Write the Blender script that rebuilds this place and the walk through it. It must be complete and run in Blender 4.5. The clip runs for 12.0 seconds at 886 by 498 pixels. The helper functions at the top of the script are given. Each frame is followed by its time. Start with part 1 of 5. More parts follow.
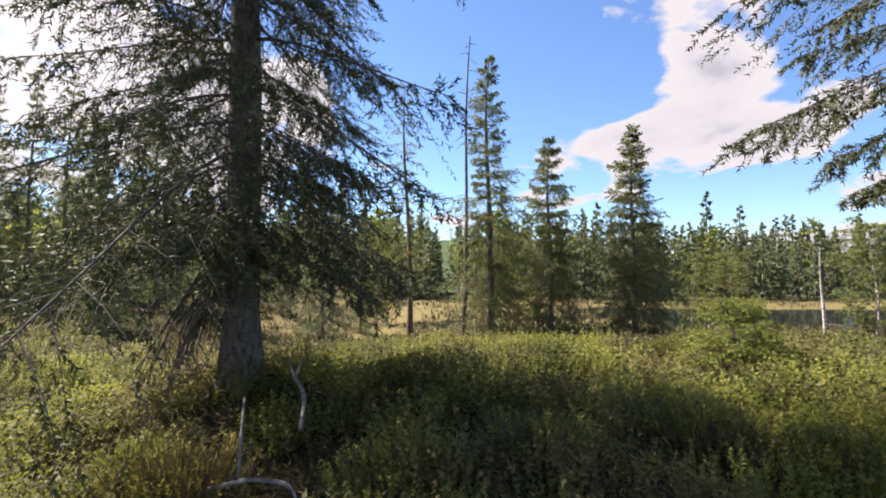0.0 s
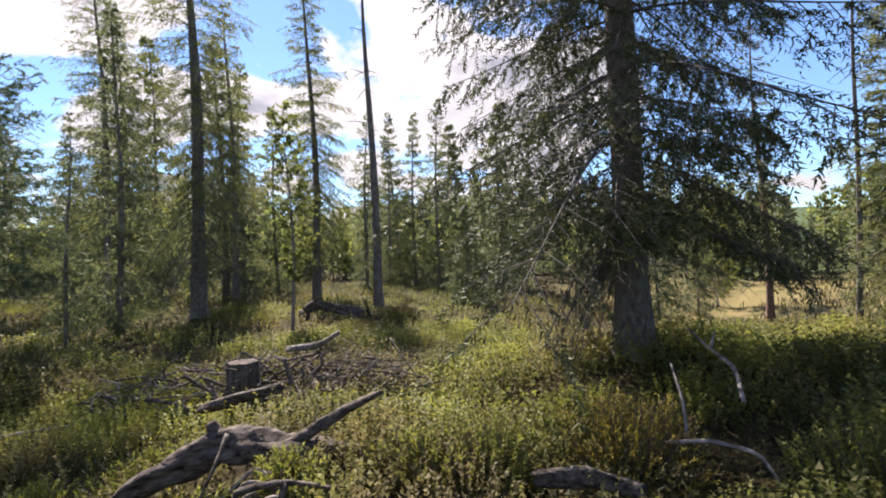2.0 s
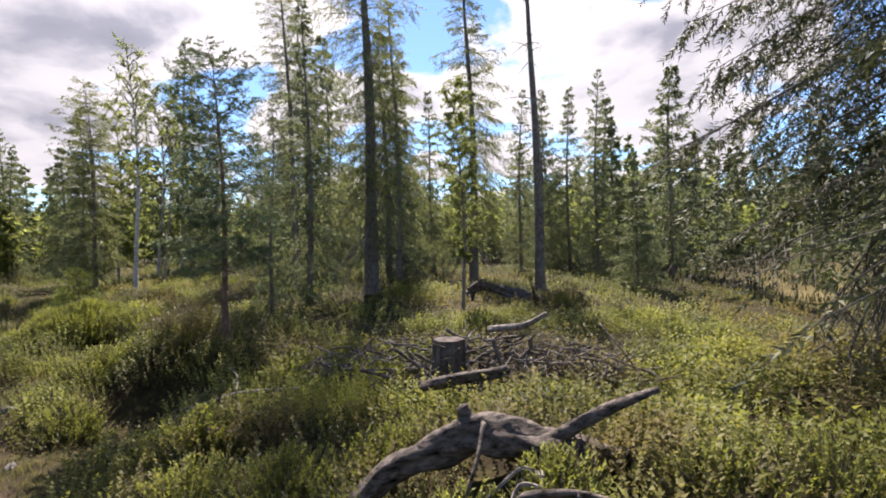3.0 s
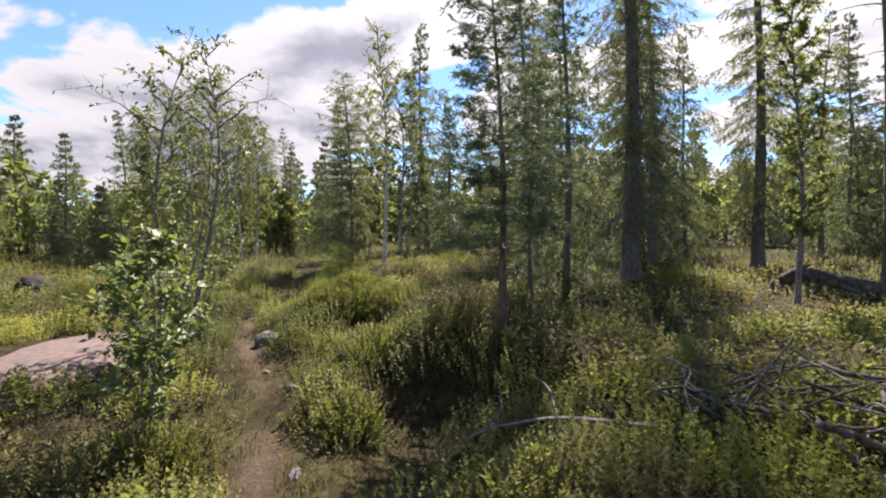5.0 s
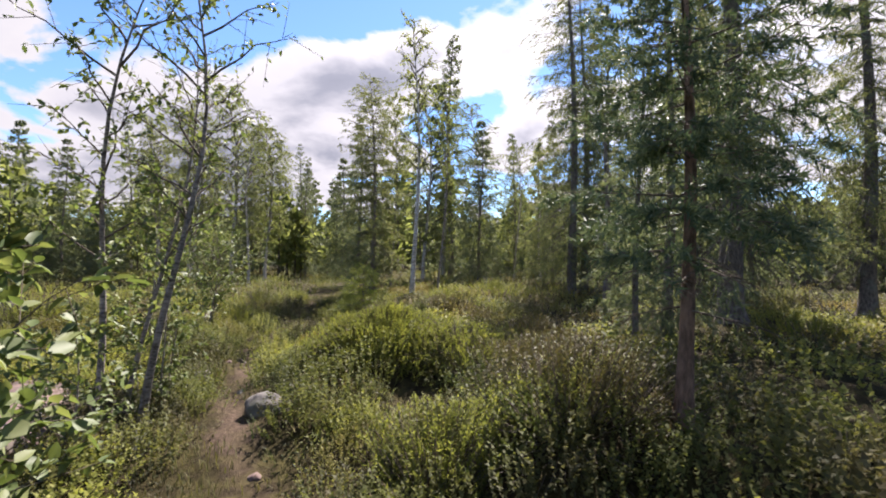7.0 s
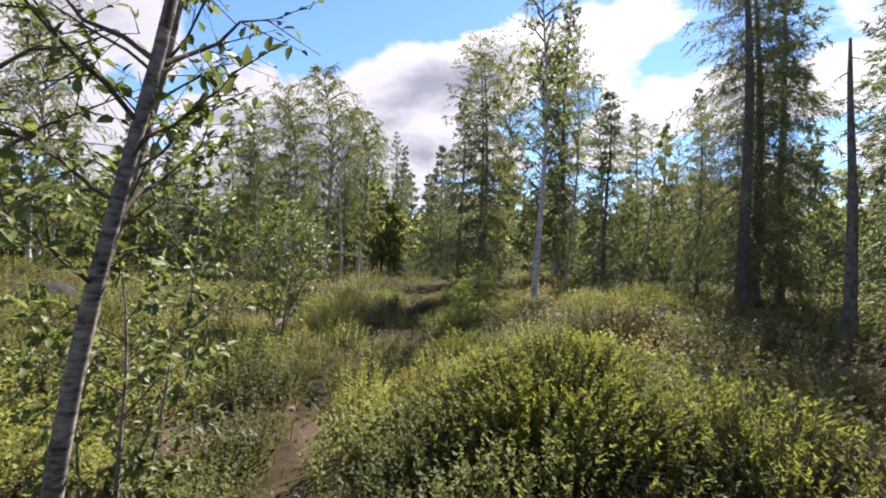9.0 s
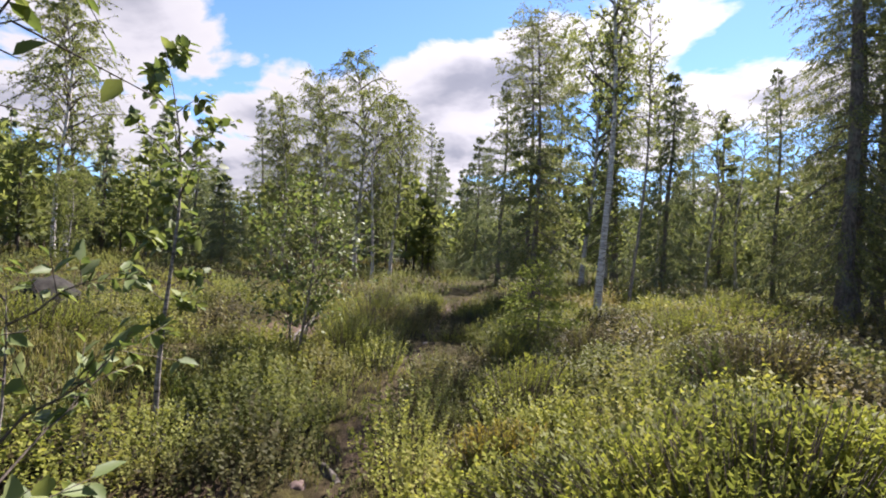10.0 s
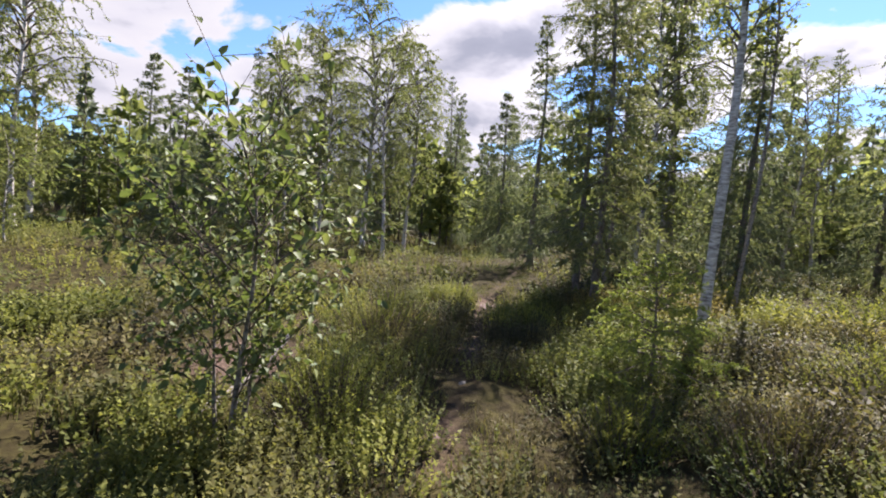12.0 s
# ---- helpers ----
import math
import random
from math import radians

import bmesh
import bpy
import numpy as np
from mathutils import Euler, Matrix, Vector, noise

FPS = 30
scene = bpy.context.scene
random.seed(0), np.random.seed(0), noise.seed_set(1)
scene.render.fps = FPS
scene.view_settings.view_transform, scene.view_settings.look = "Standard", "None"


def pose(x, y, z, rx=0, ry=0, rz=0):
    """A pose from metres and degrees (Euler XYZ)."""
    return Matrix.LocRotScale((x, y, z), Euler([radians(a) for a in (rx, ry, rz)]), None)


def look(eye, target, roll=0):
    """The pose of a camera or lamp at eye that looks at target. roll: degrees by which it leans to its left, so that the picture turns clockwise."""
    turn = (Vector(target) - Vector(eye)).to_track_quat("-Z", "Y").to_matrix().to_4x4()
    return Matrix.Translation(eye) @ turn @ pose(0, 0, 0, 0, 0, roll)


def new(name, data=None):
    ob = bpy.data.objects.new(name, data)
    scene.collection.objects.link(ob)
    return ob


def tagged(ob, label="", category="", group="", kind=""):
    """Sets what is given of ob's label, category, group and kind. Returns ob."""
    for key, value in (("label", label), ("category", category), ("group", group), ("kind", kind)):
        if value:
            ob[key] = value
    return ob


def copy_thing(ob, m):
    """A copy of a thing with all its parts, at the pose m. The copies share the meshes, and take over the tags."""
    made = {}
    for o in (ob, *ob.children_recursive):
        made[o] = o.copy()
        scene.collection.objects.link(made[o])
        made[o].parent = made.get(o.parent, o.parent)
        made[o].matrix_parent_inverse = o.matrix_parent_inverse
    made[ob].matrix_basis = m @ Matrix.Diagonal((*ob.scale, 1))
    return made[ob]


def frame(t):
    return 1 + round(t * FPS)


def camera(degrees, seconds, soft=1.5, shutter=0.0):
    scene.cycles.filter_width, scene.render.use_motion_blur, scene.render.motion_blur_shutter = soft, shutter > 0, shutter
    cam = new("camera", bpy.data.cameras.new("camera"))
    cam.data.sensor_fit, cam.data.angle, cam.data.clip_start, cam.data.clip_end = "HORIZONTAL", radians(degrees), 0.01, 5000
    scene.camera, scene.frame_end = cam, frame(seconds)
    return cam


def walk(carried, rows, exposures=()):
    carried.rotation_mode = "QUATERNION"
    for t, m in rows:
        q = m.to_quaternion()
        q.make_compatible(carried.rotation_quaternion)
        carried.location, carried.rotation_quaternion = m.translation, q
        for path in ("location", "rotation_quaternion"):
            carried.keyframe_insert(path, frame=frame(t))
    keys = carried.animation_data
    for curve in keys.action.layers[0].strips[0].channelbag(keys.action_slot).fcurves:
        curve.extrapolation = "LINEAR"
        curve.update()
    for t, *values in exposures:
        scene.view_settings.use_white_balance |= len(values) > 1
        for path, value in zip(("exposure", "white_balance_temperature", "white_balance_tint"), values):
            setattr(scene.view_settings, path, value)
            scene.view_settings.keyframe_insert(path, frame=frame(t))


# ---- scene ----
cam = camera(85.8, 12.0, 1.9)
PATH = [
    (0, (-0.022, 0.034, 1.513), (-0.031, 2.032, 1.586), 0.4),
    (0.5, (-0.082, -0.07, 1.507), (-0.375, 1.907, 1.572), -0.4),
    (1, (-0.201, -0.154, 1.49), (-0.821, 1.747, 1.534), -1.1),
    (1.5, (-0.42, -0.251, 1.47), (-1.348, 1.52, 1.492), -1.6),
    (2, (-0.669, -0.291, 1.436), (-1.857, 1.317, 1.445), -1.8),
    (2.5, (-1.05, -0.338, 1.399), (-2.458, 1.083, 1.39), -1.5),
    (3, (-1.524, -0.426, 1.35), (-3.123, 0.775, 1.31), -1.4),
    (3.5, (-1.998, -0.424, 1.316), (-3.73, 0.574, 1.246), -1.8),
    (3.7, (-2.198, -0.429, 1.296), (-3.98, 0.477, 1.234), -2.1),
    (5.3, (-4.059, -0.726, 1.119), (-6.022, -0.348, 1.057), -1.2),
    (5.5, (-4.308, -0.773, 1.106), (-6.273, -0.401, 1.072), -0.8),
    (6, (-4.896, -0.814, 1.144), (-6.852, -0.398, 1.127), -0.8),
    (6.5, (-5.456, -0.88, 1.045), (-7.417, -0.488, 1.076), 0.1),
    (6.7, (-5.715, -0.901, 1.029), (-7.676, -0.511, 1.065), 0.3),
    (8.3, (-7.955, -1.088, 0.945), (-9.943, -0.879, 0.983), 0.9),
    (8.5, (-8.244, -1.141, 0.925), (-10.239, -1.003, 0.969), 1.3),
    (9, (-8.977, -1.287, 0.923), (-10.977, -1.273, 0.947), 1.6),
    (9.5, (-9.703, -1.456, 0.902), (-11.702, -1.524, 0.931), 1.3),
    (10, (-10.424, -1.613, 0.905), (-12.421, -1.723, 0.918), 2.5),
    (10.5, (-11.081, -1.808, 0.958), (-13.07, -2.013, 0.947), 1.7),
    (11, (-11.733, -1.99, 0.976), (-13.726, -2.152, 0.923), 2.4),
    (11.5, (-12.449, -2.096, 1.038), (-14.436, -2.307, 0.956), 3.3),
    (12, (-13.109, -2.119, 1.032), (-15.1, -2.273, 0.913), 3.4),
]
walk(cam, [(t, look(eye, target, roll)) for t, eye, target, roll in PATH], [(0, 1.80, 6700, 21), (4, 1.82, 6600, 21), (12, 1.84, 6350, 21)])

# ---- world, sun, exposure ----
SUN_YAW, SUN_UP = 60.0, 48.0
sun_way = Vector((-math.sin(radians(SUN_YAW)) * math.cos(radians(SUN_UP)), math.cos(radians(SUN_YAW)) * math.cos(radians(SUN_UP)), math.sin(radians(SUN_UP))))


def node(nt, kind, **values):
    n = nt.nodes.new(kind)
    for key, value in values.items():
        if key in n.inputs:
            n.inputs[key].default_value = value
    return n


def sums(nt, op, a, b, clamp=False):
    n = nt.nodes.new("ShaderNodeMath")
    n.operation, n.use_clamp = op, clamp
    for socket, value in zip(n.inputs, (a, b)):
        if isinstance(value, (int, float)):
            socket.default_value = value
        else:
            nt.links.new(value, socket)
    return n.outputs[0]


def ramp(nt, source, stops):
    n = nt.nodes.new("ShaderNodeValToRGB")
    e = n.color_ramp.elements
    while len(e) < len(stops):
        e.new(0.5)
    for item, (at, colour) in zip(e, stops):
        item.position, item.color = at, (*colour, 1)
    nt.links.new(source, n.inputs[0])
    return n.outputs[0]


def blend(nt, factor, a, b, mode="MIX"):
    n = nt.nodes.new("ShaderNodeMix")
    n.data_type, n.blend_type = "RGBA", mode
    for socket, value in ((n.inputs[0], factor), (n.inputs[6], a), (n.inputs[7], b)):
        if isinstance(value, (int, float)):
            socket.default_value = value
        elif isinstance(value, tuple):
            socket.default_value = (*value, 1)
        else:
            nt.links.new(value, socket)
    return n.outputs[2]


SKY, CLOUD = 0.070, 0.325
world = bpy.data.worlds.new("summer_sky")
scene.world = world
world.use_nodes = True
nt = world.node_tree
nt.nodes.clear()
sky = nt.nodes.new("ShaderNodeTexSky")
sky.sky_type, sky.sun_disc = "NISHITA", False
sky.sun_elevation, sky.sun_rotation = radians(SUN_UP), radians(-SUN_YAW)
sky.air_density, sky.dust_density, sky.ozone_density = 1.0, 0.1, 3.0
way = nt.nodes.new("ShaderNodeTexCoord").outputs["Generated"]
split = nt.nodes.new("ShaderNodeSeparateXYZ")
nt.links.new(way, split.inputs[0])
# a flat deck of cumulus seen in perspective
lift = sums(nt, "ADD", sums(nt, "MAXIMUM", split.outputs[2], 0.0), 0.30)
flat = nt.nodes.new("ShaderNodeCombineXYZ")
nt.links.new(sums(nt, "DIVIDE", split.outputs[0], lift), flat.inputs[0])
nt.links.new(sums(nt, "DIVIDE", split.outputs[1], lift), flat.inputs[1])
nt.links.new(sums(nt, "MULTIPLY", split.outputs[2], 0.8), flat.inputs[2])
big = node(nt, "ShaderNodeTexNoise", Scale=1.9, Detail=10.0, Roughness=0.52, Distortion=0.25)
nt.links.new(flat.outputs[0], big.inputs["Vector"])


def toward(yaw, up, sharp):
    """1 towards one direction of the sky, falling off smoothly."""
    n = nt.nodes.new("ShaderNodeVectorMath")
    n.operation = "DOT_PRODUCT"
    nt.links.new(way, n.inputs[0])
    n.inputs[1].default_value = (-math.sin(radians(yaw)) * math.cos(radians(up)), math.cos(radians(yaw)) * math.cos(radians(up)), math.sin(radians(up)))
    return sums(nt, "POWER", sums(nt, "MAXIMUM", n.outputs["Value"], 0.0), sharp)


cover = big.outputs[0]
# the heaps and gaps of this day's sky
for yaw, up, sharp, amount in ((56, 26, 10, 0.08), (114, 15, 25, 0.25), (98, 16, 60, 0.14), (86, 17, 80, 0.10), (-30, 25, 60, 0.10), (-8, 13, 120, 0.09), (-42, 9, 60, 0.07), (25, 14, 40, 0.08), (75, 24, 60, 0.08),
                               (2, 34, 14, -0.20), (-28, 8, 200, -0.08), (100, 33, 34, -0.46), (78, 14, 400, -0.16), (52, 14, 300, -0.08), (64, 14, 300, -0.10), (120, 3, 60, -0.06), (70, 33, 200, -0.05), (44, 24, 40, 0.08), (34, 18, 60, 0.05), (112, 30, 130, -0.30), (131, 22, 120, 0.16), (-3, 22, 600, 0.16), (-21, 22, 400, -0.14), (10, 30, 60, -0.12)):
    cover = sums(nt, "ADD", cover, sums(nt, "MULTIPLY", toward(yaw, up, sharp), amount))
mask = ramp(nt, cover, ((0.535, (0, 0, 0)), (0.575, (1, 1, 1))))
thick = ramp(nt, cover, ((0.56, (1.0, 1.0, 1.0)), (0.66, (0.90, 0.91, 0.95)), (0.76, (0.46, 0.49, 0.57)), (0.86, (0.36, 0.39, 0.47))))
glow = sums(nt, "ADD", 0.80, sums(nt, "MULTIPLY", toward(SUN_YAW, SUN_UP, 6), 0.55))
cloud_light = blend(nt, 1.0, thick, (CLOUD, CLOUD, CLOUD), "MULTIPLY")
clear = node(nt, "ShaderNodeBackground", Strength=SKY)
nt.links.new(blend(nt, 1.0, sky.outputs[0], (0.66, 0.82, 0.95), "MULTIPLY"), clear.inputs[0])
puffs = nt.nodes.new("ShaderNodeBackground")
nt.links.new(cloud_light, puffs.inputs[0])
nt.links.new(glow, puffs.inputs[1])
both = nt.nodes.new("ShaderNodeMixShader")
nt.links.new(mask, both.inputs[0])
nt.links.new(clear.outputs[0], both.inputs[1])
nt.links.new(puffs.outputs[0], both.inputs[2])
nt.links.new(both.outputs[0], nt.nodes.new("ShaderNodeOutputWorld").inputs[0])

sun = bpy.data.lights.new("sun", "SUN")
sun.energy, sun.angle, sun.color = 5.0, radians(0.5), (1.0, 0.95, 0.86)
new("sun", sun).matrix_world = look((0, 0, 30) , Vector((0, 0, 30)) - sun_way)


# ---- materials ----
def material(name, rough=0.8, gloss=0.08):
    m = bpy.data.materials.new(name)
    m.use_nodes = True
    t = m.node_tree
    t.nodes["Principled BSDF"].inputs["Roughness"].default_value = rough
    t.nodes["Principled BSDF"].inputs["Specular IOR Level"].default_value = gloss
    return m, t, t.nodes["Principled BSDF"]


def place(t, scale, detail=4.0, rough=0.6, stretch=(1, 1, 1)):
    c = t.nodes.new("ShaderNodeTexCoord")
    mp = node(t, "ShaderNodeMapping", Scale=stretch)
    t.links.new(c.outputs["Object"], mp.inputs[0])
    n = node(t, "ShaderNodeTexNoise", Scale=scale, Detail=detail, Roughness=rough)
    t.links.new(mp.outputs[0], n.inputs["Vector"])
    return n.outputs[0]


def relief(t, shader, height, strength, distance):
    b = node(t, "ShaderNodeBump", Strength=strength, Distance=distance)
    t.links.new(height, b.inputs["Height"])
    t.links.new(b.outputs[0], shader.inputs["Normal"])


def evened(colours, keep):
    """The colours drawn towards their mean."""
    mean = [sum(c[i] for c in colours) / len(colours) for i in range(3)]
    return [tuple(mean[i] + keep * (c[i] - mean[i]) for i in range(3)) for c in colours]


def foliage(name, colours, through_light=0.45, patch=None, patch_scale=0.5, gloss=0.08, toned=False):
    """Leaves: each one of its own tint, thin enough for the sun to shine through. toned: each plant has its own tone,
    which also paints shade into a bush's dips.
    """
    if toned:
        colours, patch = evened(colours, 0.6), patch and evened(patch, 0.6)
    m = bpy.data.materials.new(name)
    m.use_nodes = True
    t = m.node_tree
    t.nodes.clear()
    geo = t.nodes.new("ShaderNodeNewGeometry")
    tint = ramp(t, geo.outputs["Random Per Island"], [(i / (len(colours) - 1), c) for i, c in enumerate(colours)])
    if patch:
        spots = ramp(t, place(t, patch_scale, 3.0), ((0.47, (0, 0, 0)), (0.60, (1, 1, 1))))
        other = ramp(t, geo.outputs["Random Per Island"], [(i / (len(patch) - 1), c) for i, c in enumerate(patch)])
        tint = blend(t, spots, tint, other)
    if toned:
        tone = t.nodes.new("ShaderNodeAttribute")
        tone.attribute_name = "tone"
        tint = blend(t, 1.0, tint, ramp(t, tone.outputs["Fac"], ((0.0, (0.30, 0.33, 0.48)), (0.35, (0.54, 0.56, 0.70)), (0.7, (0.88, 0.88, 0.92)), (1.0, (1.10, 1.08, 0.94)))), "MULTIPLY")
    base = node(t, "ShaderNodeBsdfPrincipled", Roughness=0.55)
    base.inputs["Specular IOR Level"].default_value = gloss
    thin = t.nodes.new("ShaderNodeBsdfTranslucent")
    warm = blend(t, 1.0, tint, (1.08, 1.08, 0.70), "MULTIPLY")
    t.links.new(tint, base.inputs["Base Color"])
    t.links.new(warm, thin.inputs["Color"])
    # leaves share in the rounding of their clump
    soft = t.nodes.new("ShaderNodeAttribute")
    soft.attribute_name = "rounding"
    turned = t.nodes.new("ShaderNodeVectorTransform")
    turned.vector_type, turned.convert_from, turned.convert_to = "NORMAL", "OBJECT", "WORLD"
    t.links.new(soft.outputs["Vector"], turned.inputs[0])
    own = t.nodes.new("ShaderNodeVectorMath")
    own.operation = "SCALE"
    own.inputs["Scale"].default_value = 3.0
    t.links.new(geo.outputs["Normal"], own.inputs[0])
    total = t.nodes.new("ShaderNodeVectorMath")
    total.operation = "ADD"
    t.links.new(turned.outputs[0], total.inputs[0])
    t.links.new(own.outputs[0], total.inputs[1])
    facing = t.nodes.new("ShaderNodeVectorMath")
    facing.operation = "NORMALIZE"
    t.links.new(total.outputs[0], facing.inputs[0])
    t.links.new(facing.outputs[0], base.inputs["Normal"])
    t.links.new(facing.outputs[0], thin.inputs["Normal"])
    mix = node(t, "ShaderNodeMixShader")
    mix.inputs[0].default_value = through_light
    t.links.new(base.outputs[0], mix.inputs[1])
    t.links.new(thin.outputs[0], mix.inputs[2])
    t.links.new(mix.outputs[0], t.nodes.new("ShaderNodeOutputMaterial").inputs[0])
    return m


def bark(name, dark, light, scale, stretch, depth, moss=None):
    m, t, s = material(name, 0.9)
    grain = place(t, scale, 6.0, 0.65, stretch)
    colour = ramp(t, grain, ((0.32, dark), (0.66, light)))
    if moss:
        colour = blend(t, ramp(t, place(t, 3.0, 5.0), ((0.52, (0, 0, 0)), (0.66, (1, 1, 1)))), colour, moss)
    t.links.new(colour, s.inputs["Base Color"])
    relief(t, s, grain, 0.9, depth)
    return m


SPRUCE_BARK = bark("spruce_bark", (0.05, 0.042, 0.036), (0.20, 0.175, 0.155), 22, (1, 1, 0.45), 0.02, (0.16, 0.18, 0.15))
PINE_BARK = bark("pine_bark", (0.06, 0.042, 0.032), (0.24, 0.16, 0.12), 26, (1, 1, 0.3), 0.012)
BIRCH_BARK = bark("birch_bark", (0.10, 0.085, 0.075), (0.62, 0.59, 0.54), 9, (1, 1, 3.5), 0.004)
GREY_WOOD = bark("weathered_wood", (0.06, 0.052, 0.046), (0.27, 0.245, 0.22), 16, (1, 1, 0.5), 0.012)
LOG_WOOD = bark("silvered_log", (0.008, 0.006, 0.005), (0.150, 0.128, 0.110), 24, (1.0, 0.35, 1.6), 0.03)
DEAD_BARK = bark("dead_bark", (0.022, 0.018, 0.015), (0.15, 0.13, 0.112), 20, (1, 1, 0.4), 0.015)
TWIG = bark("twig_bark", (0.045, 0.036, 0.03), (0.15, 0.125, 0.10), 30, (1, 1, 1), 0.003)
GREY_TWIG = bark("lichen_twig", (0.045, 0.040, 0.034), (0.155, 0.142, 0.12), 30, (1, 1, 1), 0.003)
SAPLING_BARK = bark("sapling_bark", (0.035, 0.029, 0.026), (0.30, 0.27, 0.24), 18, (1, 1, 2.5), 0.004)

NEEDLES = foliage("spruce_needles", ((0.088, 0.104, 0.054), (0.150, 0.170, 0.075), (0.250, 0.255, 0.110)), 0.48, None)
# Dark needle green, deepened further to paint in the shaded side of backlit spruces.
OLD_SHADED_NEEDLES = foliage("old_shaded_spruce_needles", ((0.035, 0.045, 0.026), (0.062, 0.074, 0.036), (0.115, 0.120, 0.056)), 0.18, None)
DARK_NEEDLES = foliage("far_spruce_needles", ((0.080, 0.100, 0.064), (0.135, 0.162, 0.092), (0.205, 0.222, 0.124)), 0.48, None)
YOUNG_NEEDLES = foliage("young_spruce_needles", ((0.11, 0.145, 0.035), (0.18, 0.22, 0.05), (0.26, 0.29, 0.075)), 0.45, None)
PINE_NEEDLES = foliage("pine_needles", ((0.051, 0.084, 0.052), (0.093, 0.130, 0.075), (0.159, 0.182, 0.095)), 0.30, None)
BIRCH_LEAVES = foliage("birch_leaves", ((0.123, 0.149, 0.055), (0.181, 0.212, 0.076), (0.268, 0.285, 0.110)), 0.62, None)
BROAD_LEAVES = foliage("sapling_leaves", ((0.082, 0.115, 0.036), (0.125, 0.165, 0.050), (0.20, 0.225, 0.080)), 0.45, None, gloss=0.35)
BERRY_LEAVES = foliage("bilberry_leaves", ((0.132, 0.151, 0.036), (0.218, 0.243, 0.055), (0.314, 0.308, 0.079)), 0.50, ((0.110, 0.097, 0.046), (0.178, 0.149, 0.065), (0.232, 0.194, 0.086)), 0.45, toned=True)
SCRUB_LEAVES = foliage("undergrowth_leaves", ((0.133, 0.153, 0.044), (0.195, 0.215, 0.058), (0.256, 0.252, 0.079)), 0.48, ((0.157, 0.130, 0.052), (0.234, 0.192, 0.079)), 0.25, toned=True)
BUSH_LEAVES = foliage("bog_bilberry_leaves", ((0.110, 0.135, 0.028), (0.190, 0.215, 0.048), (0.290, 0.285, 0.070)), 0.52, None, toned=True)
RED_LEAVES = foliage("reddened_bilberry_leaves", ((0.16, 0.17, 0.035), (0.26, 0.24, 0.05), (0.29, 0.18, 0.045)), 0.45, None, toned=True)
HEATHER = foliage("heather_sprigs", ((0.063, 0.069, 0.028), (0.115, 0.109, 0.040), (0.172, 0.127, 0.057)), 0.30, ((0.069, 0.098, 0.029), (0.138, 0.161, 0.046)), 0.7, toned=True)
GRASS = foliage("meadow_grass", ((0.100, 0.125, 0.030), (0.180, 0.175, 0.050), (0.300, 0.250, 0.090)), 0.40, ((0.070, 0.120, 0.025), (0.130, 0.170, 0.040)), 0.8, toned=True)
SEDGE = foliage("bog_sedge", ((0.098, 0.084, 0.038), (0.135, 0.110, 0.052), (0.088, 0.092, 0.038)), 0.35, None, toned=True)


def ground_material():
    m, t, s = material("forest_floor", 0.95)
    moss = ramp(t, place(t, 6.0, 8.0, 0.7), ((0.30, (0.012, 0.008, 0.005)), (0.48, (0.030, 0.024, 0.010)), (0.64, (0.058, 0.050, 0.017)), (0.80, (0.085, 0.062, 0.030))))
    litter = ramp(t, place(t, 28.0, 6.0, 0.7), ((0.30, (0.030, 0.021, 0.016)), (0.52, (0.092, 0.062, 0.046)), (0.74, (0.19, 0.138, 0.108))))
    bog = ramp(t, place(t, 0.35, 8.0, 0.7), ((0.32, (0.085, 0.085, 0.032)), (0.50, (0.14, 0.112, 0.046)), (0.70, (0.12, 0.108, 0.042))))
    far = ramp(t, place(t, 0.05, 8.0, 0.75), ((0.35, (0.025, 0.045, 0.022)), (0.65, (0.06, 0.085, 0.035))))
    wear = t.nodes.new("ShaderNodeAttribute")
    wear.attribute_name = "cover"
    sep = t.nodes.new("ShaderNodeSeparateColor")
    t.links.new(wear.outputs["Color"], sep.inputs[0])
    edge = sums(t, "MULTIPLY", sep.outputs[0], sums(t, "ADD", place(t, 9.0, 4.0), 0.42), True)
    colour = blend(t, edge, moss, litter)
    colour = blend(t, sep.outputs[1], colour, bog)
    colour = blend(t, sep.outputs[2], colour, far)
    t.links.new(colour, s.inputs["Base Color"])
    relief(t, s, place(t, 22.0, 8.0, 0.75), 0.8, 0.03)
    return m


def stone_material(name, dark, light, lichen):
    m, t, s = material(name, 0.85)
    grain = place(t, 13.0, 8.0, 0.62)
    colour = ramp(t, grain, ((0.30, dark), (0.70, light)))
    spots = ramp(t, place(t, 4.0, 6.0, 0.65), ((0.50, (0, 0, 0)), (0.62, (1, 1, 1))))
    colour = blend(t, sums(t, "MULTIPLY", spots, 0.75), colour, lichen)
    t.links.new(colour, s.inputs["Base Color"])
    relief(t, s, grain, 0.6, 0.012)
    return m


FLOOR = ground_material()
PINK_STONE = stone_material("pink_granite", (0.090, 0.062, 0.054), (0.180, 0.132, 0.116), (0.090, 0.085, 0.070))
GREY_STONE = stone_material("grey_granite", (0.07, 0.064, 0.058), (0.19, 0.175, 0.16), (0.09, 0.095, 0.065))
DARK_STONE = stone_material("dark_boulder_stone", (0.012, 0.011, 0.010), (0.045, 0.041, 0.036), (0.030, 0.036, 0.016))
WATER, wt, ws = material("pond_water", 0.05, 0.5)
ws.inputs["Base Color"].default_value = (0.012, 0.016, 0.016, 1)
relief(wt, ws, place(wt, 1.6, 3.0, 0.5, (1, 2.5, 1)), 0.10, 0.05)


# ---- geometry helpers ----
def rows_of(*shape):
    return np.random.random(shape)


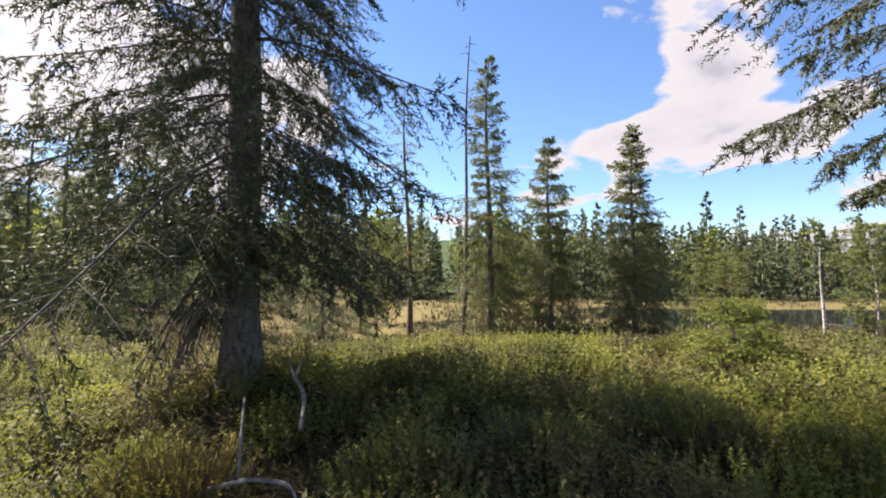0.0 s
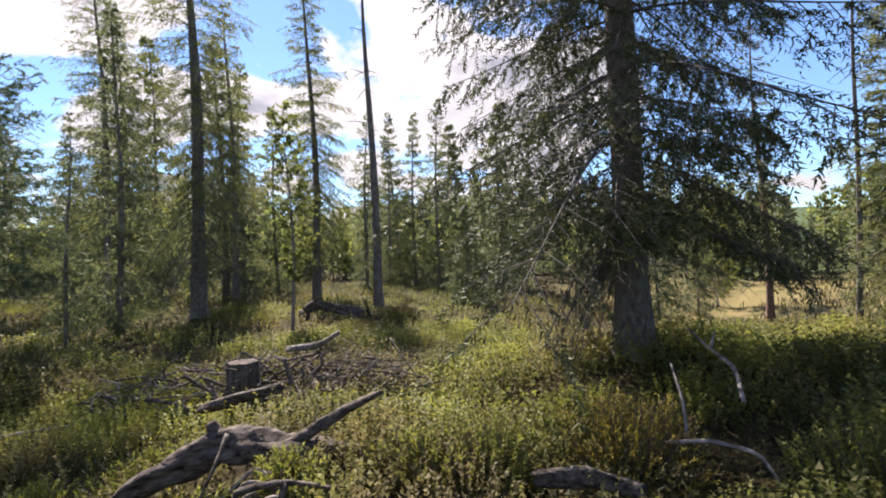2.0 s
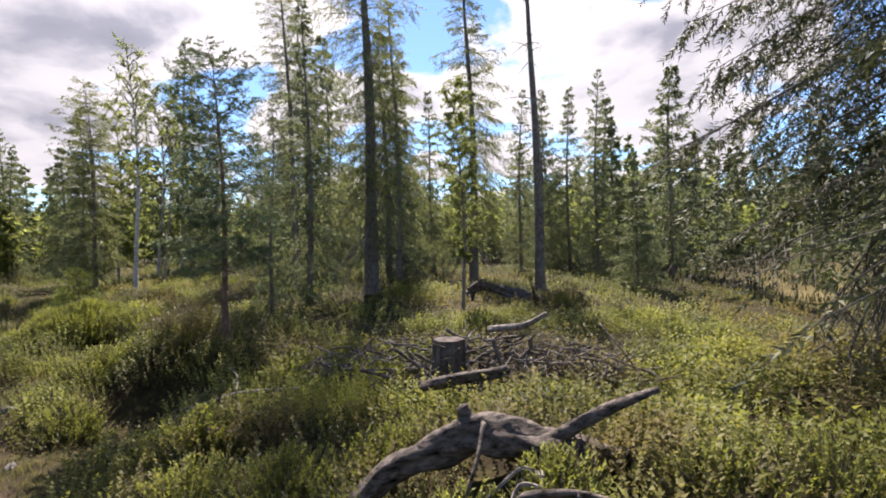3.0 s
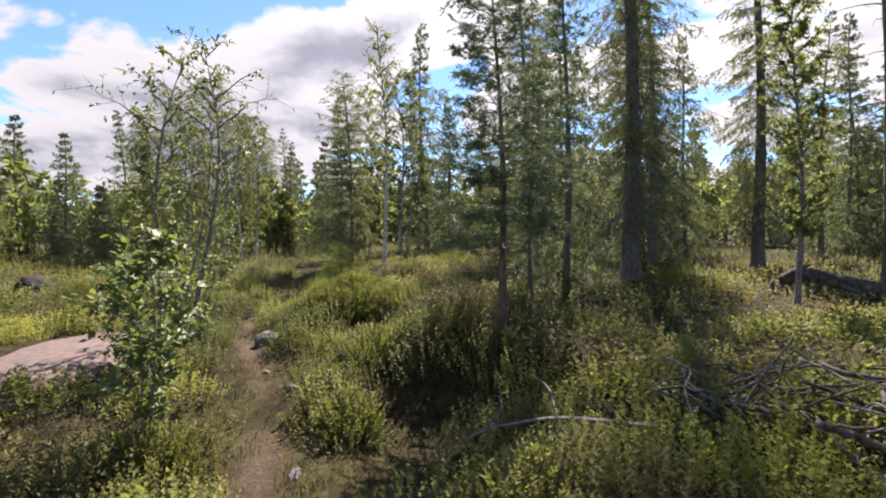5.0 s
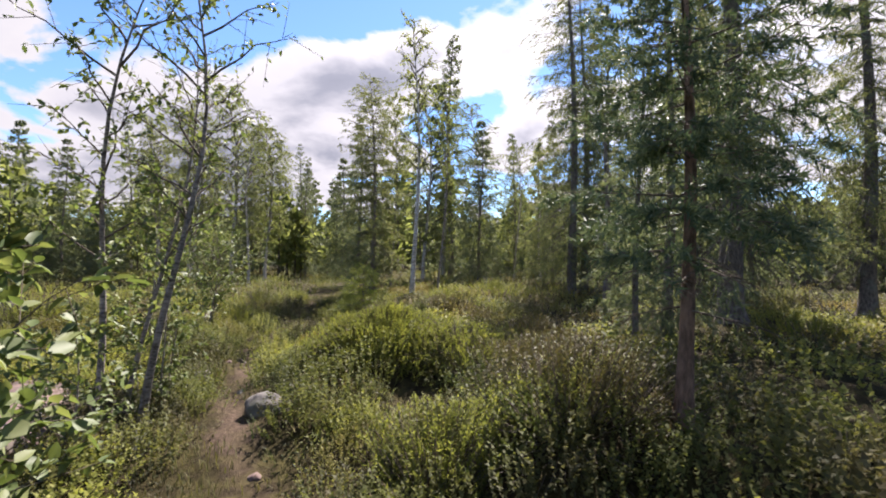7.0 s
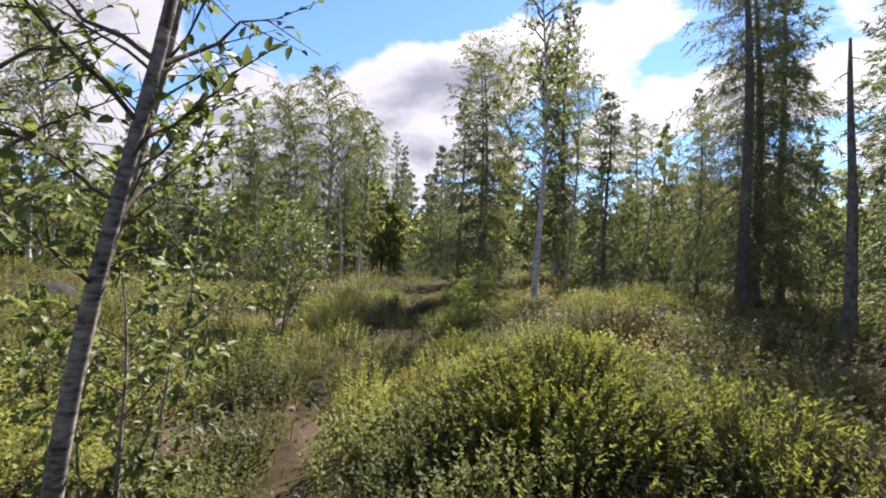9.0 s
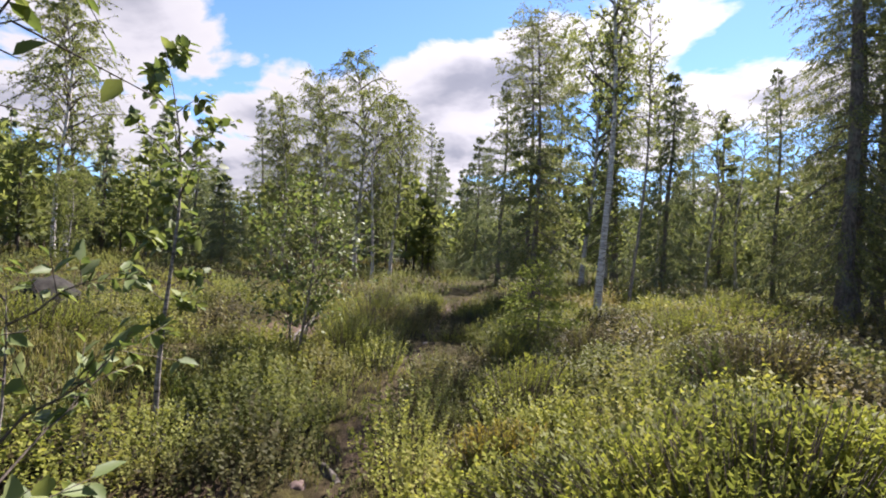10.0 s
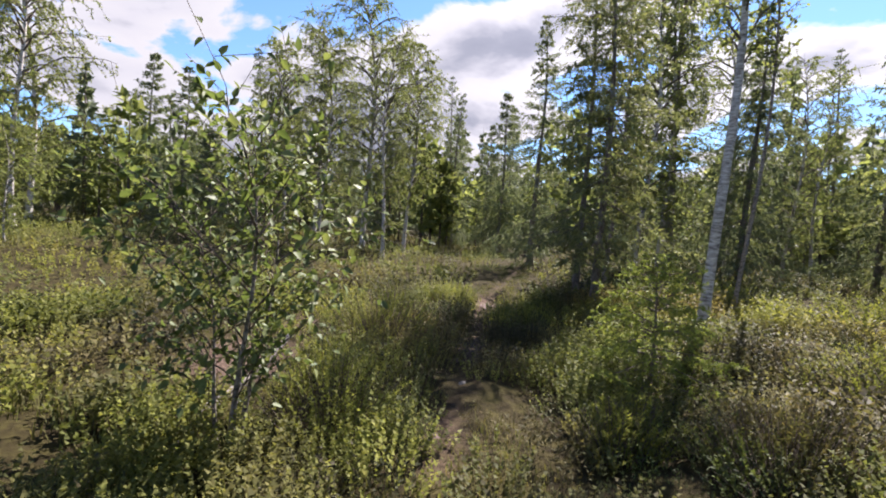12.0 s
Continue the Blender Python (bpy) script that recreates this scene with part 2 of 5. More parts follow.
def unit(v):
    return v / np.maximum(np.linalg.norm(v, axis=-1, keepdims=True), 1e-9)


def joined(*pieces):
    """Several (vertices, triangles) as one."""
    vs, ts, n = [], [], 0
    for v, t in pieces:
        vs.append(v.reshape(-1, 3)), ts.append(t.reshape(-1, 3) + n)
        n += len(vs[-1])
    return np.concatenate(vs), np.concatenate(ts)


def tubes(points, radii, sides=5):
    """Round tapered limbs: points (count, steps, 3), radii (count, steps)."""
    count, steps, _ = points.shape
    along = unit(np.gradient(points, axis=1))
    ref = np.where(np.abs(along[..., 2:3]) > 0.8, np.array([1.0, 0, 0]), np.array([0, 0, 1.0]))
    a = unit(np.cross(along, ref))
    b = np.cross(along, a)
    turn = np.arange(sides) * 2 * np.pi / sides
    ring = points[:, :, None] + radii[:, :, None, None] * (a[:, :, None] * np.cos(turn)[:, None] + b[:, :, None] * np.sin(turn)[:, None])
    base = (np.arange(count) * steps * sides)[:, None, None] + (np.arange(steps - 1) * sides)[None, :, None]
    i, j = np.arange(sides), (np.arange(sides) + 1) % sides
    q = np.stack([base + i, base + j, base + sides + j, base + sides + i], -1).reshape(-1, 4)
    return ring.reshape(-1, 3), np.concatenate([q[:, [0, 2, 1]], q[:, [0, 3, 2]]])


def needles(at, way, length, k, long, wide, lay=0.75, level=0.0):
    """Spruce or pine shoots: k pointed needles along each shoot. level: how far the blades turn their faces up to the sky."""
    n = len(at)
    s = (np.arange(k) + rows_of(n, k)) / k
    ref = rows_of(n, 3) - 0.5
    side = unit(np.cross(way, ref))
    over = np.cross(way, side)
    turn = np.arange(k) * 2.4 + rows_of(n, k) * 1.0
    root = at[:, None] + way[:, None] * (length[:, None] * s)[..., None]
    out = unit(way[:, None] * lay + side[:, None] * np.cos(turn)[..., None] + over[:, None] * np.sin(turn)[..., None])
    size = np.broadcast_to(long, (n,))[:, None, None] * (0.7 + 0.6 * rows_of(n, k))[..., None]
    across = unit(np.cross(out, unit(rows_of(n, k, 3) - 0.5) + np.array([-0.25, 0.12, 1.0]) * level)) * wide / 2
    v = np.stack([root - across, root + across, root + out * size], 2)
    return v.reshape(-1, 3), np.arange(n * k * 3).reshape(-1, 3)


def leaves(at, way, size, wide=0.55, flat=0.5):
    """Single leaves, pointed at both ends and folded along the middle."""
    n = len(at)
    up = unit(np.array([0, 0, flat]) + (rows_of(n, 3) - 0.5) * 1.2)
    side = unit(np.cross(way, up))
    over = np.cross(side, way)
    s = size[:, None]
    mid = at + way * s * 0.48 - over * s * 0.05
    v = np.stack([at, mid - side * s * wide / 2 + over * s * 0.10, at + way * s, mid + side * s * wide / 2 + over * s * 0.10], 1)
    base = np.arange(n)[:, None] * 4
    return v.reshape(-1, 3), np.concatenate([base + [0, 2, 1], base + [0, 3, 2]])


def rounded(geometry, axis, rise=0.5):
    """The geometry with directions that point away from an upright axis, given as (x, y) per height, and upwards."""
    v, t = geometry
    out = v[:, :2] - axis(v[:, 2])
    out = out / np.maximum(np.hypot(out[:, 0], out[:, 1]), 0.02)[:, None]
    return v, t, unit(np.concatenate([out, np.full((len(v), 1), rise)], 1))


def broad_leaves(at, way, size, wide=0.7):
    """Larger leaves with a rounded outline, cupped along the midrib."""
    n = len(at)
    up = unit(np.array([0, 0, 0.8]) + (rows_of(n, 3) - 0.5) * 1.2)
    side = unit(np.cross(way, up))
    over = np.cross(side, way)
    s = size[:, None]
    ring = [(0.0, 0.0, 0.0), (0.30, -0.46, 0.10), (0.68, -0.34, 0.06), (1.0, 0.0, -0.10), (0.68, 0.34, 0.06), (0.30, 0.46, 0.10), (0.5, 0.0, -0.03)]
    v = np.stack([at + way * s * a + side * s * wide * b + over * s * c for a, b, c in ring], 1)
    base = np.arange(n)[:, None] * 7
    return v.reshape(-1, 3), np.concatenate([base + [i, 6, (i + 1) % 6] for i in range(6)])


def mesh_of(name, geometry, mat, smooth=True):
    v, t, *rounding = geometry
    tone = rounding[1] if len(rounding) > 1 else None
    me = bpy.data.meshes.new(name)
    me.vertices.add(len(v))
    me.vertices.foreach_set("co", np.ascontiguousarray(v, dtype=np.float32).ravel())
    me.loops.add(len(t) * 3)
    me.loops.foreach_set("vertex_index", np.ascontiguousarray(t, dtype=np.int32).ravel())
    me.polygons.add(len(t))
    me.polygons.foreach_set("loop_start", np.arange(0, len(t) * 3, 3, dtype=np.int32))
    me.polygons.foreach_set("use_smooth", np.full(len(t), smooth))
    if rounding:
        me.attributes.new("rounding", "FLOAT_VECTOR", "POINT").data.foreach_set("vector", np.ascontiguousarray(rounding[0], dtype=np.float32).ravel())
    if tone is not None:
        me.attributes.new("tone", "FLOAT", "POINT").data.foreach_set("value", np.ascontiguousarray(tone, dtype=np.float32))
    me.materials.append(mat)
    me.update(calc_edges=True)
    return me


def part(name, geometry, mat, parent=None, label="", smooth=True):
    """One mesh object, under its thing or part."""
    ob = new(name, mesh_of(name, geometry, mat, smooth))
    ob.parent = parent
    return tagged(ob, label)


def thing(name, x, y, z, label, category, group=""):
    ob = new(name)
    ob.empty_display_size = 0.2
    ob.matrix_basis = pose(x, y, z)
    return tagged(ob, label, category, group)


# ---- the lie of the land ----
def smooth_step(a, b, x):
    s = np.clip((x - a) / (b - a), 0, 1)
    return s * s * (3 - 2 * s)


def waves(x, y):
    """Small unevenness, about one unit high."""
    return (np.sin(x * 1.7 + 1.3 * np.sin(y * 1.1)) + np.sin(y * 2.3 + 1.7 * np.sin(x * 0.9 + 2)) + 0.5 * np.sin(x * 4.9 + y * 3.1) + 0.5 * np.sin(y * 5.7 - x * 3.7)) / 3


def path_y(x):
    return np.interp(x, [-60, -38, -26, -21.7, -16, -14, -12, -10.5, -9, -4, -2, 0, 6], [4, 0.5, -1.3, -2.0, -2.3, -2.35, -2.2, -1.9, -1.45, -0.85, -0.5, -0.1, 0.3])


def bare_path(x, y):
    d = np.abs(y - path_y(x)) + 0.12 * waves(x * 3, y * 3)
    track = smooth_step(1.0, 0.12, d / np.interp(x, [-20, -14, -9, 0], [0.17, 0.17, 0.26, 0.26])) * smooth_step(-34, -28, x) * np.clip(0.48 + 0.5 * waves(x * 1.3 + 4, y), 0.10, 0.95)
    for cx, cy, r in ((-17.3, -4.2, 0.75), (-18.6, -4.3, 0.5), (-12.6, -3.0, 0.5), (-22.0, -2.0, 0.6)):
        track = np.maximum(track, smooth_step(1.0, 0.5, np.hypot(x - cx, y - cy) / r + 0.2 * waves(x * 4, y * 4)))
    return track


def ground_z(x, y):
    x, y = np.asarray(x, float), np.asarray(y, float)
    level = np.interp(x, [-60, -22, -14, -8, -4, -2, 0, 6], [-0.2, -0.45, -0.50, -0.56, -0.42, -0.18, 0.02, 0.12])
    bank = np.interp(y, [-40, -3, 0, 3, 5, 8, 12, 15.5, 19, 24, 28, 29.5, 42, 43.5, 60, 90], [0.3, 0.05, 0, 0.18, 0.26, 0.0, -0.5, -0.85, -1.3, -1.85, -2.03, -2.5, -2.5, -1.98, -1.7, -1.2])
    moor = np.interp(y, [-40, -12, -6, -3.5, -1.6, -0.6, 1.5, 5, 10, 20, 90], [0.9, 0.45, 0.25, 0.12, 0.0, 0.12, 0.36, 0.28, 0.12, 0.0, 0.0])
    bank = bank + 0.55 * smooth_step(15, 9, x + 1.5 * waves(y * 0.2, x * 0.2)) * smooth_step(27, 29, y) * smooth_step(45, 42, y)
    w = smooth_step(-10, -3, x)
    z = level + bank * w + moor * (1 - w)
    for cx, cy, r, h in ((-11.9, -0.45, 1.0, 0.38), (-9.2, 0.9, 0.9, 0.34), (-7.7, 0.15, 0.8, -0.36), (-5.2, 2.5, 1.2, 0.26), (-3.4, 1.5, 1.0, 0.34), (-1.9, 4.8, 1.0, 0.30), (-14.5, 0.6, 1.6, 0.18), (-10.5, -4.4, 1.4, 0.12), (-10.7, -1.5, 0.8, 0.13), (-6.7, -0.25, 0.55, -0.2), (-14.2, -5.1, 1.0, 0.2), (-2.5, 2.2, 0.9, 0.12)):
        z = z + h * np.exp(-((x - cx) ** 2 + (y - cy) ** 2) / (r * r))
    z = z + 0.05 * waves(x, y) + 0.055 * waves(x * 2.6 + 1, y * 2.6) * (1 - bare_path(x, y)) - 0.05 * bare_path(x, y)
    away = np.hypot(x + 8, y)
    z = z + smooth_step(75, 330, away) * (15 + 6 * np.sin(np.arctan2(y, x) * 4 + 1.0)) * np.where(y > -60, 1, 0.6)
    return z


def steps_out(lo, hi, step, far):
    out, s = [], step
    while not out or out[-1] < far:
        s *= 1.16
        out.append((out[-1] if out else 0) + s)
    out = np.array(out)
    return np.concatenate([(lo - out)[::-1], np.arange(lo, hi + step / 2, step), hi + out])


def build_ground():
    xs, ys = steps_out(-25, 5, 0.14, 2600), steps_out(-7, 10, 0.14, 2600)
    x, y = np.meshgrid(xs, ys, indexing="ij")
    v = np.stack([x, y, ground_z(x, y)], -1).reshape(-1, 3)
    ny = len(ys)
    i = (np.arange(len(xs) - 1)[:, None] * ny + np.arange(ny - 1)[None]).ravel()
    t = np.concatenate([np.stack([i, i + ny, i + ny + 1], 1), np.stack([i, i + ny + 1, i + 1], 1)])
    ob = new("ground", mesh_of("ground", (v, t), FLOOR))
    x, y = v[:, 0], v[:, 1]
    bog = smooth_step(17.5, 21, y + 1.2 * waves(x * 0.3, y * 0.3)) * smooth_step(58, 52, y) * smooth_step(-12, -7, x + waves(y * 0.3, x * 0.2))
    c = np.stack([bare_path(x, y), bog, smooth_step(40, 75, np.hypot(x + 8, y)) * (1 - bog), np.ones(len(x))], 1).astype(np.float32)
    ob.data.color_attributes.new("cover", "FLOAT_COLOR", "POINT").data.foreach_set("color", c.ravel())
    return tagged(ob, "mossy forest floor with a trodden reddish footpath", "ground", kind="structure")


build_ground()
gx, gy = np.array([6.0, 70.0, 70.0, 6.0]), np.array([26.0, 26.0, 47.0, 47.0])
pond = new("water", mesh_of("water", (np.stack([gx, gy, np.full(4, -2.06)], 1), np.array([[0, 1, 2], [0, 2, 3]])), WATER))
tagged(pond, "dark still water of a small bog pond", "pond", kind="structure")


# ---- trees ----
def trunk_geo(H, r0, lean=(0, 0), sides=12, steps=14, flare=0.5, bend=0.02, tip=0.1):
    s = np.linspace(0, 1, steps) ** 1.5
    p = np.stack([lean[0] * s * H + bend * H * np.sin(s * 5 + 1) * s, lean[1] * s * H + bend * H * np.sin(s * 4) * s, s * H], 1)
    r = r0 * ((1 - s) ** 0.8 * (1 - tip) + tip * 0.5) * (1 + flare * np.exp(-s * H / 0.28))
    v, t = tubes(p[None], r[None], sides)
    ring = v.reshape(steps, sides, 3)
    wob = 1 + 0.09 * np.sin(np.arange(sides) * 2.1)[None] * np.cos(np.arange(steps) * 1.3)[:, None] + 0.18 * np.exp(-s * H / 0.3)[:, None] * np.sin(np.arange(sides) * 2 * np.pi / sides * 4)[None]
    ring = p[:, None] + (ring - p[:, None]) * wob[..., None]
    return (ring.reshape(-1, 3), t), (lambda h: np.stack([np.interp(h, p[:, 2], p[:, i]) for i in range(2)], -1))


def conifer(parent, H, R, r0, h0=0.8, B=70, K=12, M=3, nk=7, long=0.05, wide=0.014, droop=0.5, live=0.0, gap=0.0, mats=(SPRUCE_BARK, TWIG, NEEDLES), lean=(0, 0), shape=0.8, dead=0, up=(-12, 48), sparse=0.0, sec=0.45, low=1.0, split=False, twigs=True, whorl=0.36, lay=0.75):
    """A spruce or pine: trunk, whorled drooping limbs with side twigs, and needles on the shoots. live: how far from the trunk needles begin."""
    trunk, axis = trunk_geo(H, r0, lean)
    rel = ((np.arange(B) + rows_of(B)) / B) ** low
    hs = h0 + (H * 0.985 - h0) * rel
    hs = hs + 0.4 * (np.round(hs / whorl) * whorl - hs)
    length = (R * (1 - rel) ** shape * (0.62 + 0.55 * rows_of(B)) + 0.10)
    length *= 1 - gap * (rows_of(B) < 0.35)
    if split:
        length *= np.clip(0.55 + 0.45 * (hs - h0), 0.55, 1)
    az = np.arange(B) * 2.39996 + rows_of(B) * 0.9
    S = 7
    s = np.linspace(0, 1, S)
    rise = np.tan(np.radians(up[0] + (up[1] - up[0]) * rel + 14 * (rows_of(B) - 0.5)))
    sag = droop * (1 - 0.75 * rel) * (0.7 + 0.6 * rows_of(B))
    out = np.stack([np.cos(az), np.sin(az)], 1)
    curl = 0.25 * (rows_of(B) - 0.5)
    r = length[:, None] * s
    xy = axis(hs)[:, None] + out[:, None] * r[..., None] + np.stack([-out[:, 1], out[:, 0]], 1)[:, None] * (curl[:, None] * r * s)[..., None]
    z = hs[:, None] + r * rise[:, None] - length[:, None] * sag[:, None] * (1.5 * s ** 2 - 0.75 * s ** 3)
    P = np.concatenate([xy, z[..., None]], -1)
    thick = (0.004 + 0.0058 * length)[:, None] * (1.05 - s * 0.85)
    limbs = [tubes(P, thick, 5)]
    D = unit(np.gradient(P, axis=1))
    # side twigs
    f = 0.12 + 0.88 * (np.arange(K) + rows_of(B, K)) / K
    i0 = np.minimum((f * (S - 1)).astype(int), S - 2)
    w = (f * (S - 1) - i0)[..., None]
    b = np.arange(B)[:, None]
    root = P[b, i0] * (1 - w) + P[b, i0 + 1] * w
    d = D[b, i0]
    flank = unit(np.cross(d, np.array([0, 0, 1.0]))) * np.where(np.arange(K) % 2, 1, -1)[None, :, None]
    l2 = length[:, None] * sec * (1.0 - 0.62 * f) * (0.55 + 0.8 * rows_of(B, K)) + 0.05
    hang = np.array([0, 0, -1.0]) * (0.25 + droop * 0.7 * (1 - rel))[:, None, None] * (0.5 + rows_of(B, K, 1))
    d2 = unit(d * 0.55 + flank * 0.75 + hang + (rows_of(B, K, 3) - 0.5) * 0.4)
    tip = root + d2 * l2[..., None]
    mid = root + d2 * l2[..., None] * 0.5 + np.array([0, 0, 1.0]) * (l2 * 0.06)[..., None]
    rods = np.array([0.0042, 0.003, 0.0014]) * (0.6 + R * 0.25)
    if twigs:
        limbs.append(tubes(np.stack([root, mid, tip], 2).reshape(-1, 3, 3), np.tile(rods, (B * K, 1)), 3))
    # shoots on the twigs
    g = (np.arange(M) + 0.3 + 0.7 * rows_of(B, K, M)) / M
    at = root[:, :, None] + (tip - root)[:, :, None] * g[..., None]
    way3 = unit(d2[:, :, None] + (rows_of(B, K, M, 3) - 0.5) * 1.1 + np.array([0, 0, -0.25 * droop]))
    l3 = (l2[:, :, None] / M * 1.6 * (0.7 + 0.6 * rows_of(B, K, M)) + 0.02)
    keep = (f[:, :, None] > live * (1 - rel)[:, None, None] * (0.6 + 0.7 * rows_of(B, K, M))) & (rows_of(B, K, M) >= sparse)
    keep &= rows_of(B, K, M) < (1.2 - 0.5 * rel)[:, None, None]
    keep[:dead] = False
    size = np.broadcast_to((long * (1 - 0.6 * rel))[:, None, None], keep.shape)
    tips = unit(D[:, -1] + (rows_of(B, 3) - 0.5) * 0.3)
    if split:
        part("trunk", trunk, mats[0], parent)
        for k in range(B):
            bough = part("branch", joined(tubes(P[k:k + 1], thick[k:k + 1], 6), tubes(np.stack([root[k], mid[k], tip[k]], 1), np.tile(rods, (K, 1)), 3)), mats[1], parent)
            if keep[k].any():
                part("needles", rounded(needles(at[k][keep[k]], way3[k][keep[k]], l3[k][keep[k]], nk, size[k][keep[k]], wide, lay), axis, 0.8), mats[2], bough)
        return parent
    crown = needles(np.concatenate([at[keep], P[dead:, -1]]), np.concatenate([way3[keep], tips[dead:]]), np.concatenate([l3[keep], np.full(B - dead, 0.06)]), nk, np.concatenate([size[keep], long * (1 - 0.6 * rel[dead:])]), wide, lay)
    part("trunk", trunk, mats[0], parent)
    tagged(part("branchwork", joined(*limbs), mats[1], parent), kind="stuff")
    part("crown", rounded(crown, axis, 0.8), mats[2], parent)
    return parent


def birch(parent, H, r0, R, leaf=0.05, B=26, K=14, M=9, h0=0.35, lean=(0, 0), stems=1, mats=(BIRCH_BARK, TWIG, BIRCH_LEAVES), droop=0.5, wide=0.7, up=55, thin=0.0, foot=0.0, bend=0.03, fine=False):
    """A birch or sapling: slender stems, rising limbs, hanging twigs, single leaves."""
    for k in range(stems):
        turn = k * 2 * math.pi / max(stems, 1) + 0.6
        tilt = (lean[0] + (0.13 * math.cos(turn) if stems > 1 else 0), lean[1] + (0.13 * math.sin(turn) if stems > 1 else 0))
        h = H * (1 - 0.13 * k)
        trunk, axis = trunk_geo(h, r0 * (1 - 0.15 * k), tilt, 10, 14, 0.35, bend)
        v, t = trunk
        off = np.array([foot * math.cos(turn), foot * math.sin(turn), 0])
        rel = (np.arange(B) + rows_of(B)) / B
        hs = h * (h0 + (0.98 - h0) * rel)
        length = R * (0.35 + 0.65 * np.sin(np.pi * np.clip(0.12 + 0.8 * rel, 0, 1))) * (0.5 + 0.6 * rows_of(B))
        az = np.arange(B) * 2.39996 + rows_of(B)
        S = 6
        s = np.linspace(0, 1, S)
        steep = np.radians(up + 14 * (rows_of(B) - 0.5))
        out = np.stack([np.cos(az), np.sin(az)], 1)
        r = length[:, None] * s * np.cos(steep)[:, None]
        z = hs[:, None] + length[:, None] * (np.sin(steep)[:, None] * s - droop * 0.8 * s ** 2.2)
        P = np.concatenate([axis(hs)[:, None] + out[:, None] * r[..., None], z[..., None]], -1)
        P[:, 1:-1] += (rows_of(B, S - 2, 3) - 0.5) * 0.06 * length[:, None, None]
        limbs = [tubes(P, (0.25 * r0 * (0.4 + length / max(R, 0.1)))[:, None] * (1.05 - 0.9 * s), 5)]
        f = 0.25 + 0.75 * (np.arange(K) + rows_of(B, K)) / K
        i0 = np.minimum((f * (S - 1)).astype(int), S - 2)
        w = (f * (S - 1) - i0)[..., None]
        b = np.arange(B)[:, None]
        root = P[b, i0] * (1 - w) + P[b, i0 + 1] * w
        d = unit(P[b, i0 + 1] - P[b, i0])
        d2 = unit(d * 0.6 + (rows_of(B, K, 3) - 0.5) * 1.6 + np.array([0, 0, -droop]))
        l2 = length[:, None] * 0.36 * (0.4 + rows_of(B, K))
        tip = root + d2 * l2[..., None]
        limbs.append(tubes(np.stack([root, tip], 2).reshape(-1, 2, 3), np.tile(np.array([0.10 * r0, 0.04 * r0]).clip(0.0012, 0.006), (B * K, 1)), 3))
        g = rows_of(B, K, M)
        at = (root[:, :, None] + (tip - root)[:, :, None] * g[..., None]).reshape(-1, 3)
        keep = rows_of(len(at)) >= thin
        at = at[keep]
        wayl = unit((rows_of(len(at), 3) - 0.5) * 2 + np.repeat(d2.reshape(-1, 3), M, 0)[keep] * 0.6 + np.array([0, 0, -0.5 * droop]))
        size = leaf * (0.6 + 0.7 * rows_of(len(at)))
        if fine:
            crown = needles(at, wayl, size * 0.5, 2, leaf, leaf * 0.55, 0.75, 0.8)
        else:
            crown = (broad_leaves if mats[2] is BROAD_LEAVES else leaves)(at, wayl, size, wide)
        part("trunk", (v + off, t), mats[0], parent)
        lv, lt = joined(*limbs)
        tagged(part("branchwork", (lv + off, lt), mats[1], parent), kind="stuff")
        v2, t2, n2 = rounded(crown, axis, 0.7)
        part("crown", (v2 + off, t2, n2), mats[2], parent)
    return parent


def snag(parent, H, r0, B=34, R=0.5, lean=(0, 0), K=3, tip=0.35, mats=(SPRUCE_BARK, GREY_TWIG)):
    """A dead standing trunk with broken stubs and a few bare boughs."""
    trunk, axis = trunk_geo(H, r0, lean, 12, 14, 0.4, 0.012, tip)
    rel = rows_of(B)
    hs = H * (0.12 + 0.86 * rel)
    length = R * (0.25 + rows_of(B) ** 2 * 1.3) * (1.1 - 0.6 * rel)
    az = np.arange(B) * 2.39996 + rows_of(B)
    s = np.linspace(0, 1, 5)
    out = np.stack([np.cos(az), np.sin(az)], 1)
    r = length[:, None] * s
    z = hs[:, None] + r * (rows_of(B) - 0.55)[:, None] - 0.3 * length[:, None] * s ** 2
    P = np.concatenate([axis(hs)[:, None] + out[:, None] * r[..., None], z[..., None]], -1)
    part("trunk", trunk, mats[0], parent)
    for k in range(B):
        root = P[k, 2:]
        tipp = root + (rows_of(3, 3) - np.array([0.5, 0.5, 0.75])) * 0.5 * length[k]
        part("bough", joined(tubes(P[k:k + 1], (0.008 + 0.012 * length[k]) * (1.05 - 0.8 * s)[None], 5), tubes(np.stack([root, tipp], 1), np.tile(np.array([0.005, 0.002]), (3, 1)), 3)), mats[1], parent)
    return parent


def rooted(name, x, y, label, category, group="", sink=0.06):
    return thing(name, x, y, float(ground_z(x, y)) - sink, label, category, group)

# the old spruce by the path
old = rooted("spruce_tree", -2.0, 4.72, "large old spruce with drooping lichen-grey lower branches", "spruce tree", sink=0.12)
conifer(old, 13.5, 2.3, 0.185, 1.25, 190, 28, 5, 12, 0.060, 0.016, 0.40, 0.24, 0.30, (SPRUCE_BARK, GREY_TWIG, OLD_SHADED_NEEDLES), (-0.035, 0.01), 0.30, 5, (-13, 24), 0.02, 0.46, low=1.05, split=True, whorl=0.30, lay=1.0)
